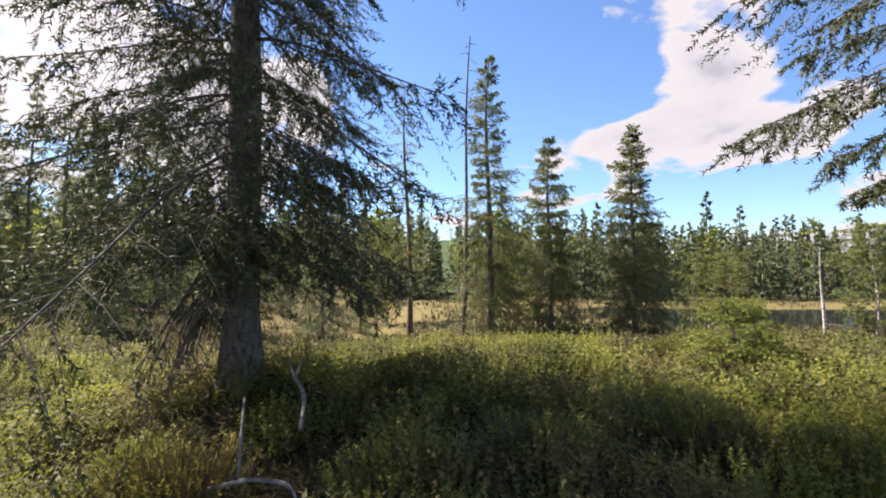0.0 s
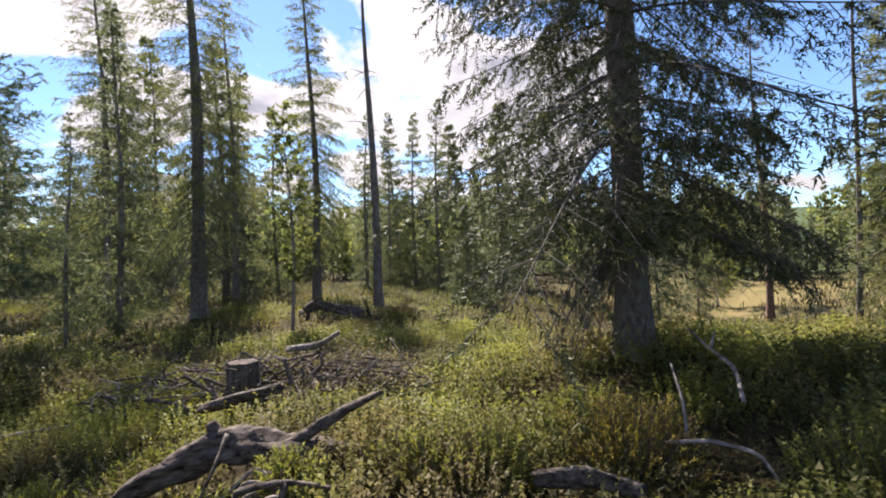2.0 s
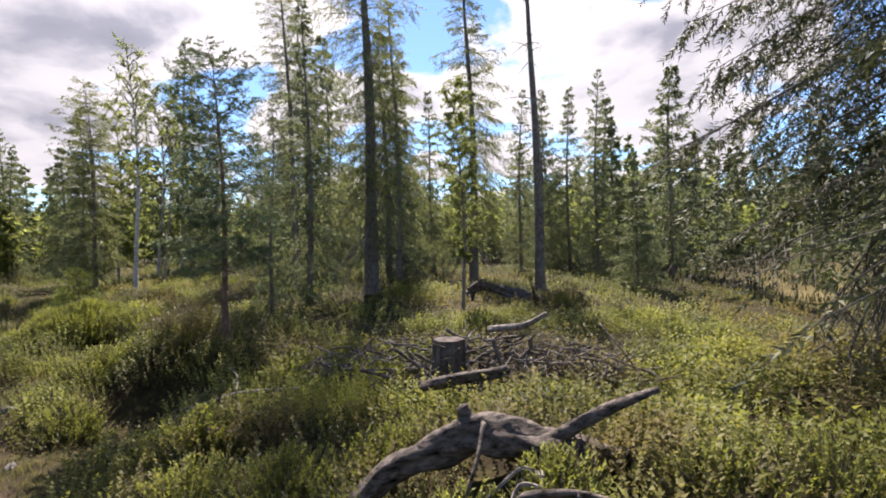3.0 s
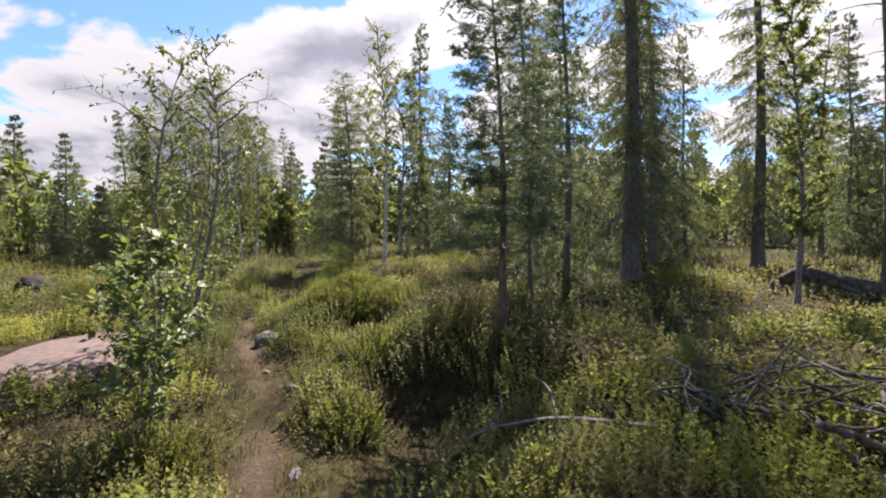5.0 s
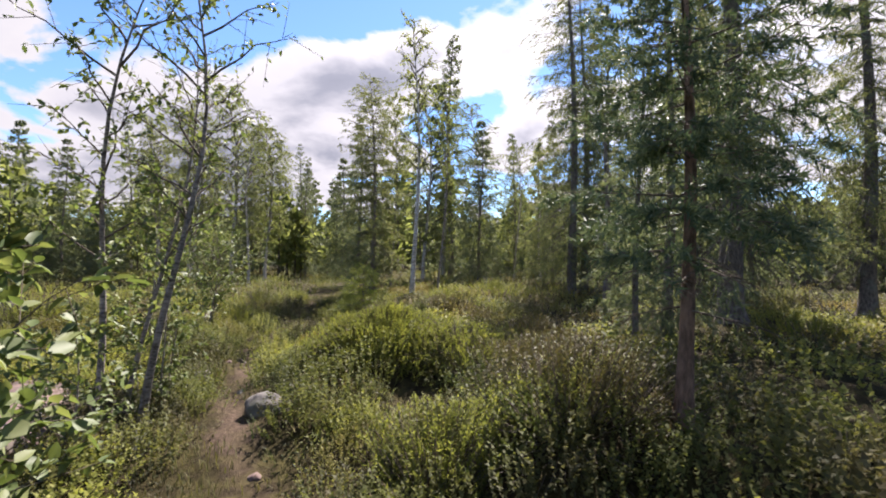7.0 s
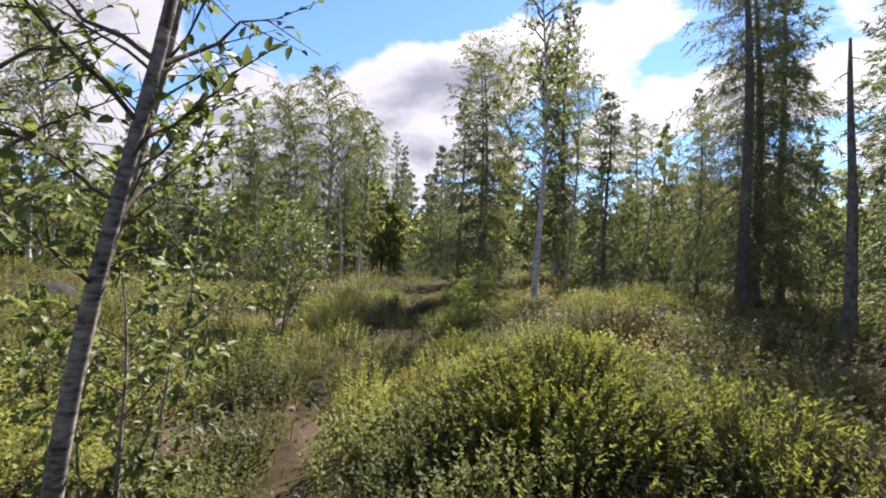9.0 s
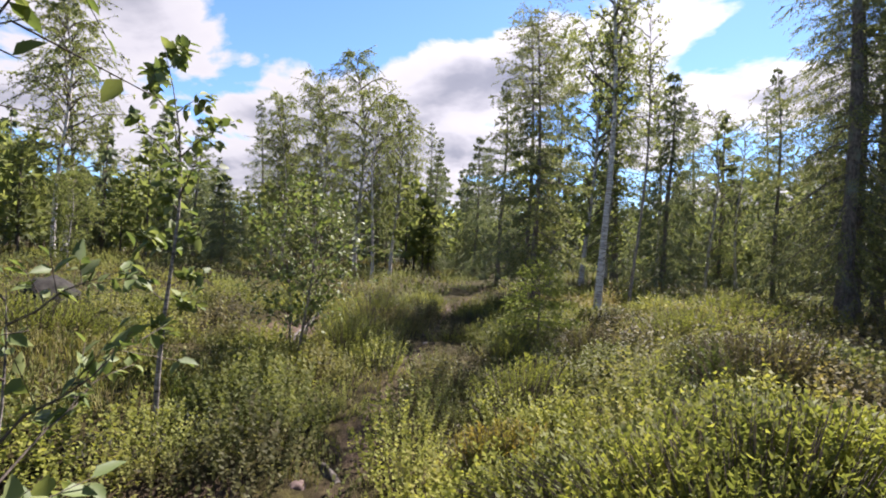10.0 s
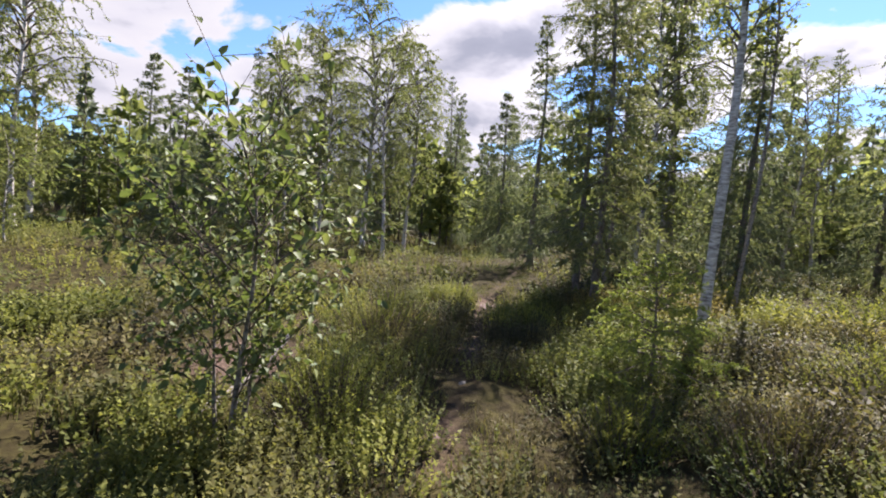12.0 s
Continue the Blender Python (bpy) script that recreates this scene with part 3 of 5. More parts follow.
# the skirt of dead boughs that hangs down to the moss on one side
for i in range(13):
    a, h, r = radians(150 + 75 * i / 12 + 8 * math.sin(i * 7)), 0.95 + 0.55 * ((i * 5) % 13) / 13, 0.45 + 0.55 * ((i * 7) % 13) / 13
    s = np.linspace(0, 1, 9)
    p = np.stack([np.cos(a + 0.2 * s) * r * s, np.sin(a + 0.2 * s) * r * s, h + 0.15 * np.sin(s * 2.5) - (h - 0.12) * s ** 1.7], 1)
    root = p[np.repeat(np.arange(2, 9), 5)]
    hang = root + np.stack([(rows_of(35) - 0.5) * 0.35, (rows_of(35) - 0.5) * 0.35, -0.10 - 0.35 * rows_of(35)], 1)
    hang[:, 2] = np.maximum(hang[:, 2], 0.05)
    part("dead_branch", joined(tubes(p[None], (0.016 * (1.05 - 0.85 * s))[None], 6), tubes(np.stack([root, (root + hang) / 2 + 0.02, hang], 1), np.tile(np.array([0.0045, 0.0035, 0.002]), (35, 1)), 3)), GREY_TWIG, old, "bare drooping grey branch")

# firs and pines on the bank towards the pond
for x, y, H, R, r0, label, seed in ((1.45, 15.7, 9.4, 1.75, 0.13, "tall narrow spruce with a bare dead top, above the bog", 2), (3.55, 16.2, 6.9, 1.6, 0.10, "greenish-yellow slender spruce at the edge of the bog", 3),
                                    (5.6, 14.2, 6.3, 1.6, 0.10, "slender dense spruce at the edge of the bog", 4)):
    np.random.seed(seed)
    conifer(rooted("spruce_tree", x, y, label, "spruce tree", "spruces above the bog"), H, R * 1.08, r0, 0.3, 150, 14, 3, 9, 0.095, 0.024, 0.55, 0.08, 0.45, shape=0.85, up=(-16, 45), whorl=0.42, lay=1.2)
np.random.seed(5)
conifer(rooted("pine_tree", -1.4, 19.1, "half-dead thin pine with few branches", "pine tree"), 10.4, 1.0, 0.13, 1.5, 60, 10, 3, 7, 0.085, 0.03, 0.5, 0.3, 0.4, (PINE_BARK, GREY_TWIG, NEEDLES), (-0.02, 0), 0.3, 10, (-20, 10), 0.35)
np.random.seed(6)
snag(rooted("dead_tree", 0.6, 15.9, "bare grey dead spruce beside a living one", "dead tree"), 10.2, 0.09, 60, 0.55, (0.02, 0))
np.random.seed(7)
snag(rooted("dead_birch", 12.0, 15.2, "leaning bleached dead birch stem", "dead tree"), 3.0, 0.07, 14, 0.7, (-0.05, 0.0), 3, 0.3, (BIRCH_BARK, GREY_TWIG))
np.random.seed(8)
conifer(rooted("young_spruce", 3.4, 5.7, "small bright green spruce sapling among shrubs", "spruce sapling"), 0.85, 0.6, 0.018, 0.12, 50, 9, 3, 12, 0.045, 0.014, 0.2, 0, 0, (SPRUCE_BARK, TWIG, YOUNG_NEEDLES), up=(5, 50))
np.random.seed(9)
conifer(rooted("spruce_tree", 4.75, 3.9, "spruce with long lichen-hung branches over the bank", "spruce tree"), 9.0, 2.15, 0.14, 2.2, 66, 24, 6, 13, 0.058, 0.019, 0.36, 0.2, 0.3, (SPRUCE_BARK, GREY_TWIG, OLD_SHADED_NEEDLES), shape=0.4, up=(-8, 34), split=True)

# trees of the clearing
np.random.seed(11)
conifer(rooted("young_pine", -8.75, 1.12, "young thin pine with bluish needles", "pine tree"), 4.1, 0.75, 0.05, 0.8, 60, 11, 4, 14, 0.075, 0.013, 0.05, 0.15, 0.2, (PINE_BARK, TWIG, PINE_NEEDLES), (0.015, 0), 0.35, 7, (-10, 42), 0.0, 0.5, split=True)
np.random.seed(12)
conifer(rooted("spruce_tree", -14.2, 6.4, "tall straight spruce with a bare lower trunk", "spruce tree"), 14.5, 1.95, 0.22, 1.6, 170, 16, 4, 8, 0.085, 0.021, 0.65, 0.22, 0.45, (SPRUCE_BARK, GREY_TWIG, NEEDLES), (-0.01, 0), 0.35, 24, (-25, 25), 0.05, low=1.2, lay=1.1)
np.random.seed(13)
conifer(rooted("spruce_tree", -15.7, 11.7, "straight spruce with thin dead lower branches", "spruce tree"), 13.5, 1.8, 0.18, 1.4, 160, 15, 4, 8, 0.09, 0.022, 0.6, 0.2, 0.4, (SPRUCE_BARK, GREY_TWIG, NEEDLES), (0, 0), 0.4, 20, (-22, 25), 0.05, low=1.2, lay=1.1)
np.random.seed(14)
snag(rooted("dead_tree", -11.5, 10.8, "tall dead spruce trunk with broken branch stubs", "dead tree"), 10.5, 0.19, 70, 0.75, (-0.02, 0.0))
np.random.seed(15)
birch(rooted("birch_tree", -9.6, 6.15, "slender young birch with light leaves", "birch tree"), 5.0, 0.045, 0.85, 0.052, 40, 12, 12, 0.22, (0.01, 0), droop=0.35, mats=(SAPLING_BARK, TWIG, BIRCH_LEAVES), fine=True)
np.random.seed(16)
birch(rooted("birch_tree", -19.5, 0.82, "white-stemmed birch with a narrow leafy crown", "birch tree"), 8.0, 0.075, 1.1, 0.06, 34, 12, 7, 0.42, (0.0, 0.02), droop=0.3)
np.random.seed(17)
birch(rooted("birch_tree", -20.6, 1.75, "thin forked birch with a sparse top", "birch tree"), 6.6, 0.036, 0.9, 0.06, 22, 9, 4, 0.5, (0.0, 0.06), droop=0.15, mats=(SAPLING_BARK, TWIG, BIRCH_LEAVES))
np.random.seed(18)
conifer(rooted("spruce_tree", -21.1, -0.2, "thin spruce with a tuft of branches at its top", "spruce tree"), 6.6, 1.1, 0.07, 1.0, 90, 12, 3, 8, 0.095, 0.024, 0.25, 0.1, 0.5, (SPRUCE_BARK, TWIG, NEEDLES), shape=0.2, up=(-14, 25), lay=1.1)
np.random.seed(19)
conifer(rooted("young_spruce", -17.25, -0.6, "low spreading spruce sapling beside the path", "spruce sapling"), 1.15, 0.66, 0.02, 0.12, 46, 9, 3, 10, 0.045, 0.015, 0.2, 0, 0, (SPRUCE_BARK, TWIG, YOUNG_NEEDLES), up=(-4, 40), whorl=0.2, sec=0.36)
np.random.seed(20)
snag(rooted("dead_tree", -16.0, 4.8, "grey dead trunk in the heather", "dead tree"), 4.6, 0.11, 26, 0.5)
for x, y, H, R, h0, B, seed in ((-21.2, 6.5, 13.0, 1.9, 0.7, 140, 21), (-22.4, 7.6, 12.0, 1.7, 0.7, 130, 22), (-17.5, 9.4, 11.5, 1.0, 2.6, 70, 23)):
    np.random.seed(seed)
    conifer(rooted("spruce_tree", x, y, "tall spruce with long dead lower branches", "spruce tree", "tall spruces"), H, R * 1.15, 0.012 * H, h0, B, 14, 3, 9, 0.10, 0.023, 0.6, 0.15, 0.3, (SPRUCE_BARK, GREY_TWIG, NEEDLES), shape=0.5, up=(-22, 30), dead=10, lay=1.1)
np.random.seed(24)
birch(rooted("birch_tree", -28.6, 3.5, "tall leafy birch in the row of trees", "birch tree"), 9.6, 0.10, 1.3, 0.09, 44, 14, 9, 0.15, droop=0.5)

for x, y, H, r0, R, label, seed in ((-29.4, -6.2, 9.2, 0.095, 2.5, "tall weeping birch with a wide light green crown", 25), (-30.6, -8.2, 8.0, 0.08, 2.1, "weeping birch with hanging leafy twigs", 26), (-30.2, -4.9, 7.6, 0.075, 1.9, "birch with a bent stem and thin crown", 27),
                                    (-26.4, -16.2, 9.8, 0.09, 2.1, "slender white birch with fine hanging twigs", 28), (-33.0, -10.6, 8.2, 0.07, 1.7, "narrow birch among spruces", 29)):
    np.random.seed(seed)
    birch(rooted("birch_tree", x, y, label, "birch tree", "weeping birches"), H, r0, R, 0.062, 60, 15, 11, 0.22, (0.015, 0.03 * math.sin(seed)), droop=0.62, up=50, bend=0.05, fine=True)
np.random.seed(35)
conifer(rooted("spruce_tree", -22.9, -0.15, "dark slim spruce beside the footpath", "spruce tree"), 7.8, 0.95, 0.07, 0.7, 80, 11, 3, 7, 0.09, 0.022, 0.5, 0.15, 0.4, shape=0.35, up=(-20, 30), dead=24, lay=1.1)
np.random.seed(36)
birch(rooted("birch_tree", -23.5, 0.55, "thin dark-stemmed birch beside the footpath", "birch tree"), 7.2, 0.05, 1.1, 0.06, 40, 12, 9, 0.25, (0.02, 0.03), droop=0.4, mats=(SAPLING_BARK, TWIG, BIRCH_LEAVES), fine=True)

# saplings along the path
np.random.seed(31)
birch(rooted("willow", -10.70, -2.68, "leaning willow with dark bark and thin leaves", "willow tree", "willows by the path"), 4.2, 0.036, 1.0, 0.055, 26, 9, 5, 0.30, (0.09, 0.15), 1, (SAPLING_BARK, TWIG, BROAD_LEAVES), 0.15, 0.6, 42, 0.3, 0.0, 0.07)
birch(rooted("willow", -10.80, -3.08, "leaning willow with dark bark and thin leaves", "willow tree", "willows by the path"), 3.9, 0.032, 0.95, 0.055, 24, 9, 6, 0.30, (0.10, 0.12), 1, (SAPLING_BARK, TWIG, BROAD_LEAVES), 0.15, 0.6, 42, 0.2, 0.0, -0.06)
birch(rooted("willow", -10.95, -2.92, "thin leaning willow stem with bare twigs", "willow tree", "willows by the path"), 3.7, 0.024, 0.9, 0.05, 22, 9, 4, 0.35, (0.05, 0.20), 1, (SAPLING_BARK, TWIG, BROAD_LEAVES), 0.15, 0.6, 42, 0.4, 0.0, 0.05)
birch(rooted("willow_bush", -11.2, -2.75, "low willow shoots with pale shiny leaves", "bush"), 1.5, 0.012, 0.45, 0.05, 16, 7, 6, 0.1, (0.02, 0.0), 3, (SAPLING_BARK, TWIG, BROAD_LEAVES), 0.15, 0.6, 42, 0.1, 0.12, 0.03)
birch(rooted("willow_bush", -9.75, -2.75, "low willow shoots with pale shiny leaves", "bush"), 1.1, 0.010, 0.4, 0.05, 14, 6, 5, 0.1, (0.02, 0.0), 3, (SAPLING_BARK, TWIG, BROAD_LEAVES), 0.15, 0.6, 42, 0.2, 0.12, 0.03)
np.random.seed(32)
birch(rooted("aspen_sapling", -7.62, -2.12, "small leafy aspen sapling by the path", "sapling"), 1.8, 0.015, 0.55, 0.062, 18, 8, 6, 0.2, (0, 0.02), 2, (SAPLING_BARK, TWIG, BROAD_LEAVES), 0.15, 0.75, 45, 0.1, 0.05, 0.03)
np.random.seed(33)
birch(rooted("aspen_sapling", -13.55, -3.68, "slim aspen sapling with broad bright leaves", "sapling"), 2.75, 0.018, 0.45, 0.08, 18, 6, 5, 0.25, (0, 0.0), 1, (SAPLING_BARK, TWIG, BROAD_LEAVES), 0.12, 0.75, 40, 0.1, 0.0, 0.05)
np.random.seed(34)
birch(rooted("willow_bush", -15.7, -3.5, "round willow bush with small shiny leaves", "bush"), 1.9, 0.018, 0.95, 0.055, 24, 9, 5, 0.2, (0.05, 0.05), 3, (SAPLING_BARK, TWIG, BROAD_LEAVES), 0.15, 0.6, 45, 0.1, 0.06, 0.05)

# ---- mid and far woods ----
np.random.seed(50)
KINDS = []
for i, (H, R, shape, gap) in enumerate(((9.0, 1.9, 0.95, 0.45), (7.0, 1.7, 1.0, 0.35), (11.0, 1.8, 0.75, 0.5), (4.5, 1.3, 0.95, 0.3))):
    KINDS.append(conifer(rooted("spruce_tree", -34 - i * 2.3, 9 + 3.1 * i, "dense dark green spruce in the wood", "spruce tree", "woodland spruces"), H, R, 0.010 * H + 0.015, 0.25, 95, 9, 3, 6, 0.16, 0.034, 0.5, 0.08, gap, (SPRUCE_BARK, TWIG, DARK_NEEDLES), shape=shape, up=(-18, 45), twigs=False, whorl=0.42, lay=1.3))
BIRCHES = []
for i, (H, R) in enumerate(((9.0, 1.7), (6.5, 1.4), (3.6, 1.1))):
    BIRCHES.append(birch(rooted("birch_tree", -31 - i * 2.1, -8.5 - 2.7 * i, "light green birch in the wood", "birch tree", "woodland birches"), H, 0.009 * H, R * 1.3, 0.058, 60, 9, 11, 0.10, droop=0.55, up=46, bend=0.045, fine=True))
HEIGHTS = {id(k): h for k, h in zip(KINDS + BIRCHES, (9.0, 7.0, 11.0, 4.5, 9.0, 6.5, 3.6))}
rnd = random.Random(4)


def planted(source, x, y, height):
    size = height / HEIGHTS[id(source)]
    wide = size * rnd.uniform(0.85, 1.1)
    copy_thing(source, pose(x, y, float(ground_z(x, y)) - 0.05, rnd.uniform(-2, 2), rnd.uniform(-2, 2), rnd.uniform(0, 360)) @ Matrix.Diagonal((wide, wide, size, 1)))
    taken.append((x, y))


taken = [(o.location.x, o.location.y) for o in scene.objects if o.parent is None and o.type == "EMPTY"]
for x, y, top in ((-35.1, -12.7, 7.9), (-40.2, -11.6, 7.0), (-38.5, -9.3, 7.0), (-43.1, -3.7, 7.3), (-41.4, -0.6, 7.6), (-45.3, -1.9, 7.4), (-26.2, 8.1, 7.0), (-34.7, -26.3, 5.6), (-35.1, -18.2, 7.5),
                  (-31.2, -14.0, 5.9), (-35.4, -3.5, 6.6), (-35.0, -1.4, 6.8), (-29.5, 4.1, 11.6), (-36.4, -3.9, 7.6), (-28.6, -0.5, 7.2), (-12.7, 3.9, 6.9), (-11.6, 2.65, 4.0), (-24.0, 9.5, 11.4),
                  (-20.0, 10.4, 10.3), (-15.1, 18.9, 9.0), (-19.6, 21.0, 9.7), (-12.1, 20.0, 8.6), (-21.4, 13.9, 8.7), (-24.8, 14.1, 11.8), (-18.3, 20.9, 9.5)):
    planted(rnd.choice(KINDS[:3]), x, y, top + 0.6)
for x, y, top in ((-20.6, 27.5, 9.5), (-8.2, 24.0, 4.1), (-5.1, 20.0, 4.8), (-4.6, 26.0, 3.7)):
    planted(KINDS[1], x, y, top + 1.6)
for x, y, top in ((-32.3, -10.3, 7.2), (-38.0, -6.2, 7.8), (-28.1, 6.9, 6.3), (-30.3, 9.2, 6.6), (-27.6, -16.9, 9.6), (-27.2, 2.3, 8.4), (-27.6, 5.0, 8.1), (-27.5, -5.1, 6.0)):
    planted(rnd.choice(BIRCHES[:2]), x, y, top + 0.6)
for x, y, top in ((2.4, 18.0, 2.4), (11.3, 22.0, 2.2), (14.5, 24.1, 2.5), (10.8, 12.1, 1.5), (-4.2, 30.0, 5.0)):
    planted(BIRCHES[2], x, y, top + 1.6)


def free(x, y, gap):
    if any((x - a) ** 2 + (y - b) ** 2 < gap * gap for a, b in taken):
        return False
    if x > -13 and y > 17 and y < 54:
        return False
    corridor = -6.5 - (abs(x) - 10) * 0.22 < y < 2.5 + (abs(x) - 14) * 0.06 and x > -34
    if -25 < x < -12 and 1 < y < 10:
        return False
    return not corridor and not (x > -11 and -14 < y < 13) and not (x > -7 and y > 0 and y < 54)


count = 0
while count < 115:
    x, y = rnd.uniform(-58, -10), rnd.uniform(-34, 44)
    near = math.hypot(x + 9, y)
    if near > 52 or not free(x, y, 1.2 + near * 0.02):
        continue
    leafy = rnd.random() < (0.62 if y < 2 else 0.35)
    small = rnd.random() < 0.66
    if small:
        planted(BIRCHES[2] if leafy else KINDS[3], x, y, rnd.uniform(2.0, 4.5))
    else:
        planted(rnd.choice(BIRCHES[:2] if leafy else KINDS[:3]), x, y, rnd.uniform(5.5, 9.0) * (0.8 if y < -4 else 1.0))
    count += 1


def far_tree(leafy):
    """A distant tree, coarse enough for its distance."""
    B = 30
    rel = (np.arange(B) + rows_of(B)) / B
    if leafy:
        r = 0.20 * np.sin(np.pi * (0.15 + 0.8 * rel)) * (0.5 + rows_of(B))
    else:
        r = 0.15 * (1 - rel) ** 0.9 * (0.5 + 0.8 * rows_of(B)) + 0.006
    az = np.arange(B) * 2.39996
    base = np.stack([0 * az, 0 * az, 0.12 + 0.86 * rel], 1)
    out = np.stack([np.cos(az), np.sin(az), np.full(B, 0.5 if leafy else -0.35)], 1)
    at = base + out * r[:, None] * 0.25
    crown = needles(at, unit(out), r * 0.9, 9, 0.085 if leafy else 0.085 * (1.1 - 0.75 * rel), 0.05 if leafy else 0.036)
    stem = tubes(np.array([[[0, 0, -0.02], [0, 0, 0.5], [0, 0, 1.0]]]), np.array([[0.014, 0.009, 0.001]]), 4)
    return crown, stem


def far_wood(name, spots, heights, leafy, mat, label):
    vs, ts, ns, ws, wt2, n, k = [], [], [], [], [], 0, 0
    models = [far_tree(leafy) for _ in range(5)]
    for i, ((x, y), h) in enumerate(zip(spots, heights)):
        (cv, ct), (sv, st) = models[i % 5]
        a = rnd.uniform(0, 6.28)
        turn = np.array([[math.cos(a), -math.sin(a), 0], [math.sin(a), math.cos(a), 0], [0, 0, 1]]) * h
        at = np.array([x, y, float(ground_z(x, y))])
        ns.append(unit(cv * np.array([1, 1, 0]) + np.array([0, 0, 0.06])) @ (turn.T / h))
        vs.append(cv @ turn.T + at), ts.append(ct + n), ws.append(sv @ turn.T + at), wt2.append(st + k)
        n += len(cv)
        k += len(sv)
    ob = part(name, (np.concatenate(vs), np.concatenate(ts), np.concatenate(ns)), mat)
    tagged(ob, label, "woodland", kind="stuff")
    part("stems", (np.concatenate(ws), np.concatenate(wt2)), TWIG, ob)


spots, tall = [], []
while len(spots) < 1300:
    a, r = rnd.uniform(0, 2 * math.pi), rnd.uniform(30, 100) if rnd.random() < 0.7 else rnd.uniform(100, 260)
    x, y = -8 + r * math.cos(a), r * math.sin(a)
    if (x > -14 and 15 < y < 55) or (abs(y) < 22 and -26 < x < 14) or (x > -30 and -16 < y < 20) :
        continue
    spots.append((x, y))
    tall.append(rnd.uniform(4.5, 10.5) * (0.8 if y < 0 else 1.35 if y > 45 else 1))
thicket = []
while len(thicket) < 330:
    a, r = rnd.uniform(radians(95), radians(235)), rnd.uniform(26, 50)
    x, y = -8 + r * math.cos(a), r * math.sin(a)
    if not (abs(y - path_y(x)) < 3 and x > -36) and not (x > -14 and y > 15):
        thicket.append((x, y))
far_wood("birch_thicket", thicket[:210], [rnd.uniform(2.2, 5.0) for _ in thicket[:210]], True, BIRCH_LEAVES, "young birch thicket between the larger trees")
far_wood("spruce_thicket", thicket[210:], [rnd.uniform(2.0, 5.5) for _ in thicket[210:]], False, DARK_NEEDLES, "young spruces standing between the larger trees")
shore = [(rnd.uniform(-40, 90), 50 + 26 * rnd.random() ** 1.3) for _ in range(420)]
far_wood("shore_wood", shore, [rnd.uniform(5, 9.5) for _ in shore], False, DARK_NEEDLES, "dense spruce forest behind the bog pond")
far_wood("spruce_wood", spots[:850], tall[:850], False, DARK_NEEDLES, "dark spruce forest on the far shore and hills")
far_wood("birch_wood", spots[850:], [h * 0.75 for h in tall[850:]], True, BIRCH_LEAVES, "light birches among the distant spruces")


# ---- ground cover ----
def sprig(shoots, k, tall, spread, size):
    """A clump of bilberry: upright leafy shoots that together make a low dome."""
    foot = (rows_of(shoots, 3) - 0.5) * np.array([2 * spread, 2 * spread, 0])
    r = np.hypot(foot[:, 0], foot[:, 1]) / spread
    top = tall * np.clip(1.05 - 0.55 * r ** 2, 0.3, 1) * (0.75 + 0.35 * rows_of(shoots))
    out = unit(np.stack([foot[:, 0], foot[:, 1], np.full(shoots, 2.2 * spread)], 1) + (rows_of(shoots, 3) - 0.5) * 0.7 * spread)
    s = (np.arange(k) + rows_of(shoots, k)) / k
    length = 0.62 * tall + 0.02
    at = foot[:, None] + np.array([0, 0, 1.0]) * (top - length * 0.9)[:, None, None] + out[:, None] * (length * s)[..., None]
    v, t = needles(at[:, 0], out, np.full(shoots, length), k, size, size * 0.92, 0.8, 2.2)
    return v, t, unit(np.repeat(np.repeat(out, k, 0), 3, 0) + np.stack([v[:, 0], v[:, 1], np.full(len(v), 0.15)], 1) / spread * 0.5)


def heath(n, tall, spread, size):
    """A tuft of heather: thin upright feathery twigs."""
    foot = (rows_of(n, 3) - 0.5) * np.array([spread, spread, 0])
    out = unit((rows_of(n, 3) - 0.5) * np.array([1.3, 1.3, 0]) + np.array([0, 0, 1.0]))
    v, t = needles(foot + out * tall * 0.25, out, tall * (0.5 + 0.5 * rows_of(n)), 7, size, size * 0.4, 1.0, 1.2)
    return v, t, unit(np.stack([v[:, 0], v[:, 1], np.full(len(v), spread)], 1))


def tuft(n, tall, spread, size):
    """A tuft of grass blades bending outwards."""
    foot = (rows_of(n, 3) - 0.5) * np.array([spread, spread, 0])
    bend = (rows_of(n, 3) - 0.5) * np.array([1.2, 1.2, 0])
    h = tall * (0.5 + 0.6 * rows_of(n, 1))
    p = np.stack([foot, foot + bend * h * 0.3 + np.array([0, 0, 1.0]) * h * 0.62, foot + bend * h + np.array([0, 0, 1.0]) * h * 0.9], 1)
    side = unit(np.cross(bend + 0.01, np.array([0, 0, 1.0]))) * size
    v = np.stack([p[:, 0] - side, p[:, 0] + side, p[:, 1] - side * 0.8, p[:, 1] + side * 0.8, p[:, 2]], 1)
    b = np.arange(n)[:, None] * 5
    v = v.reshape(-1, 3)
    return v, np.concatenate([b + [0, 1, 3], b + [0, 3, 2], b + [2, 3, 4]]), np.tile(np.array([0, 0, 0.8]), (len(v), 1))


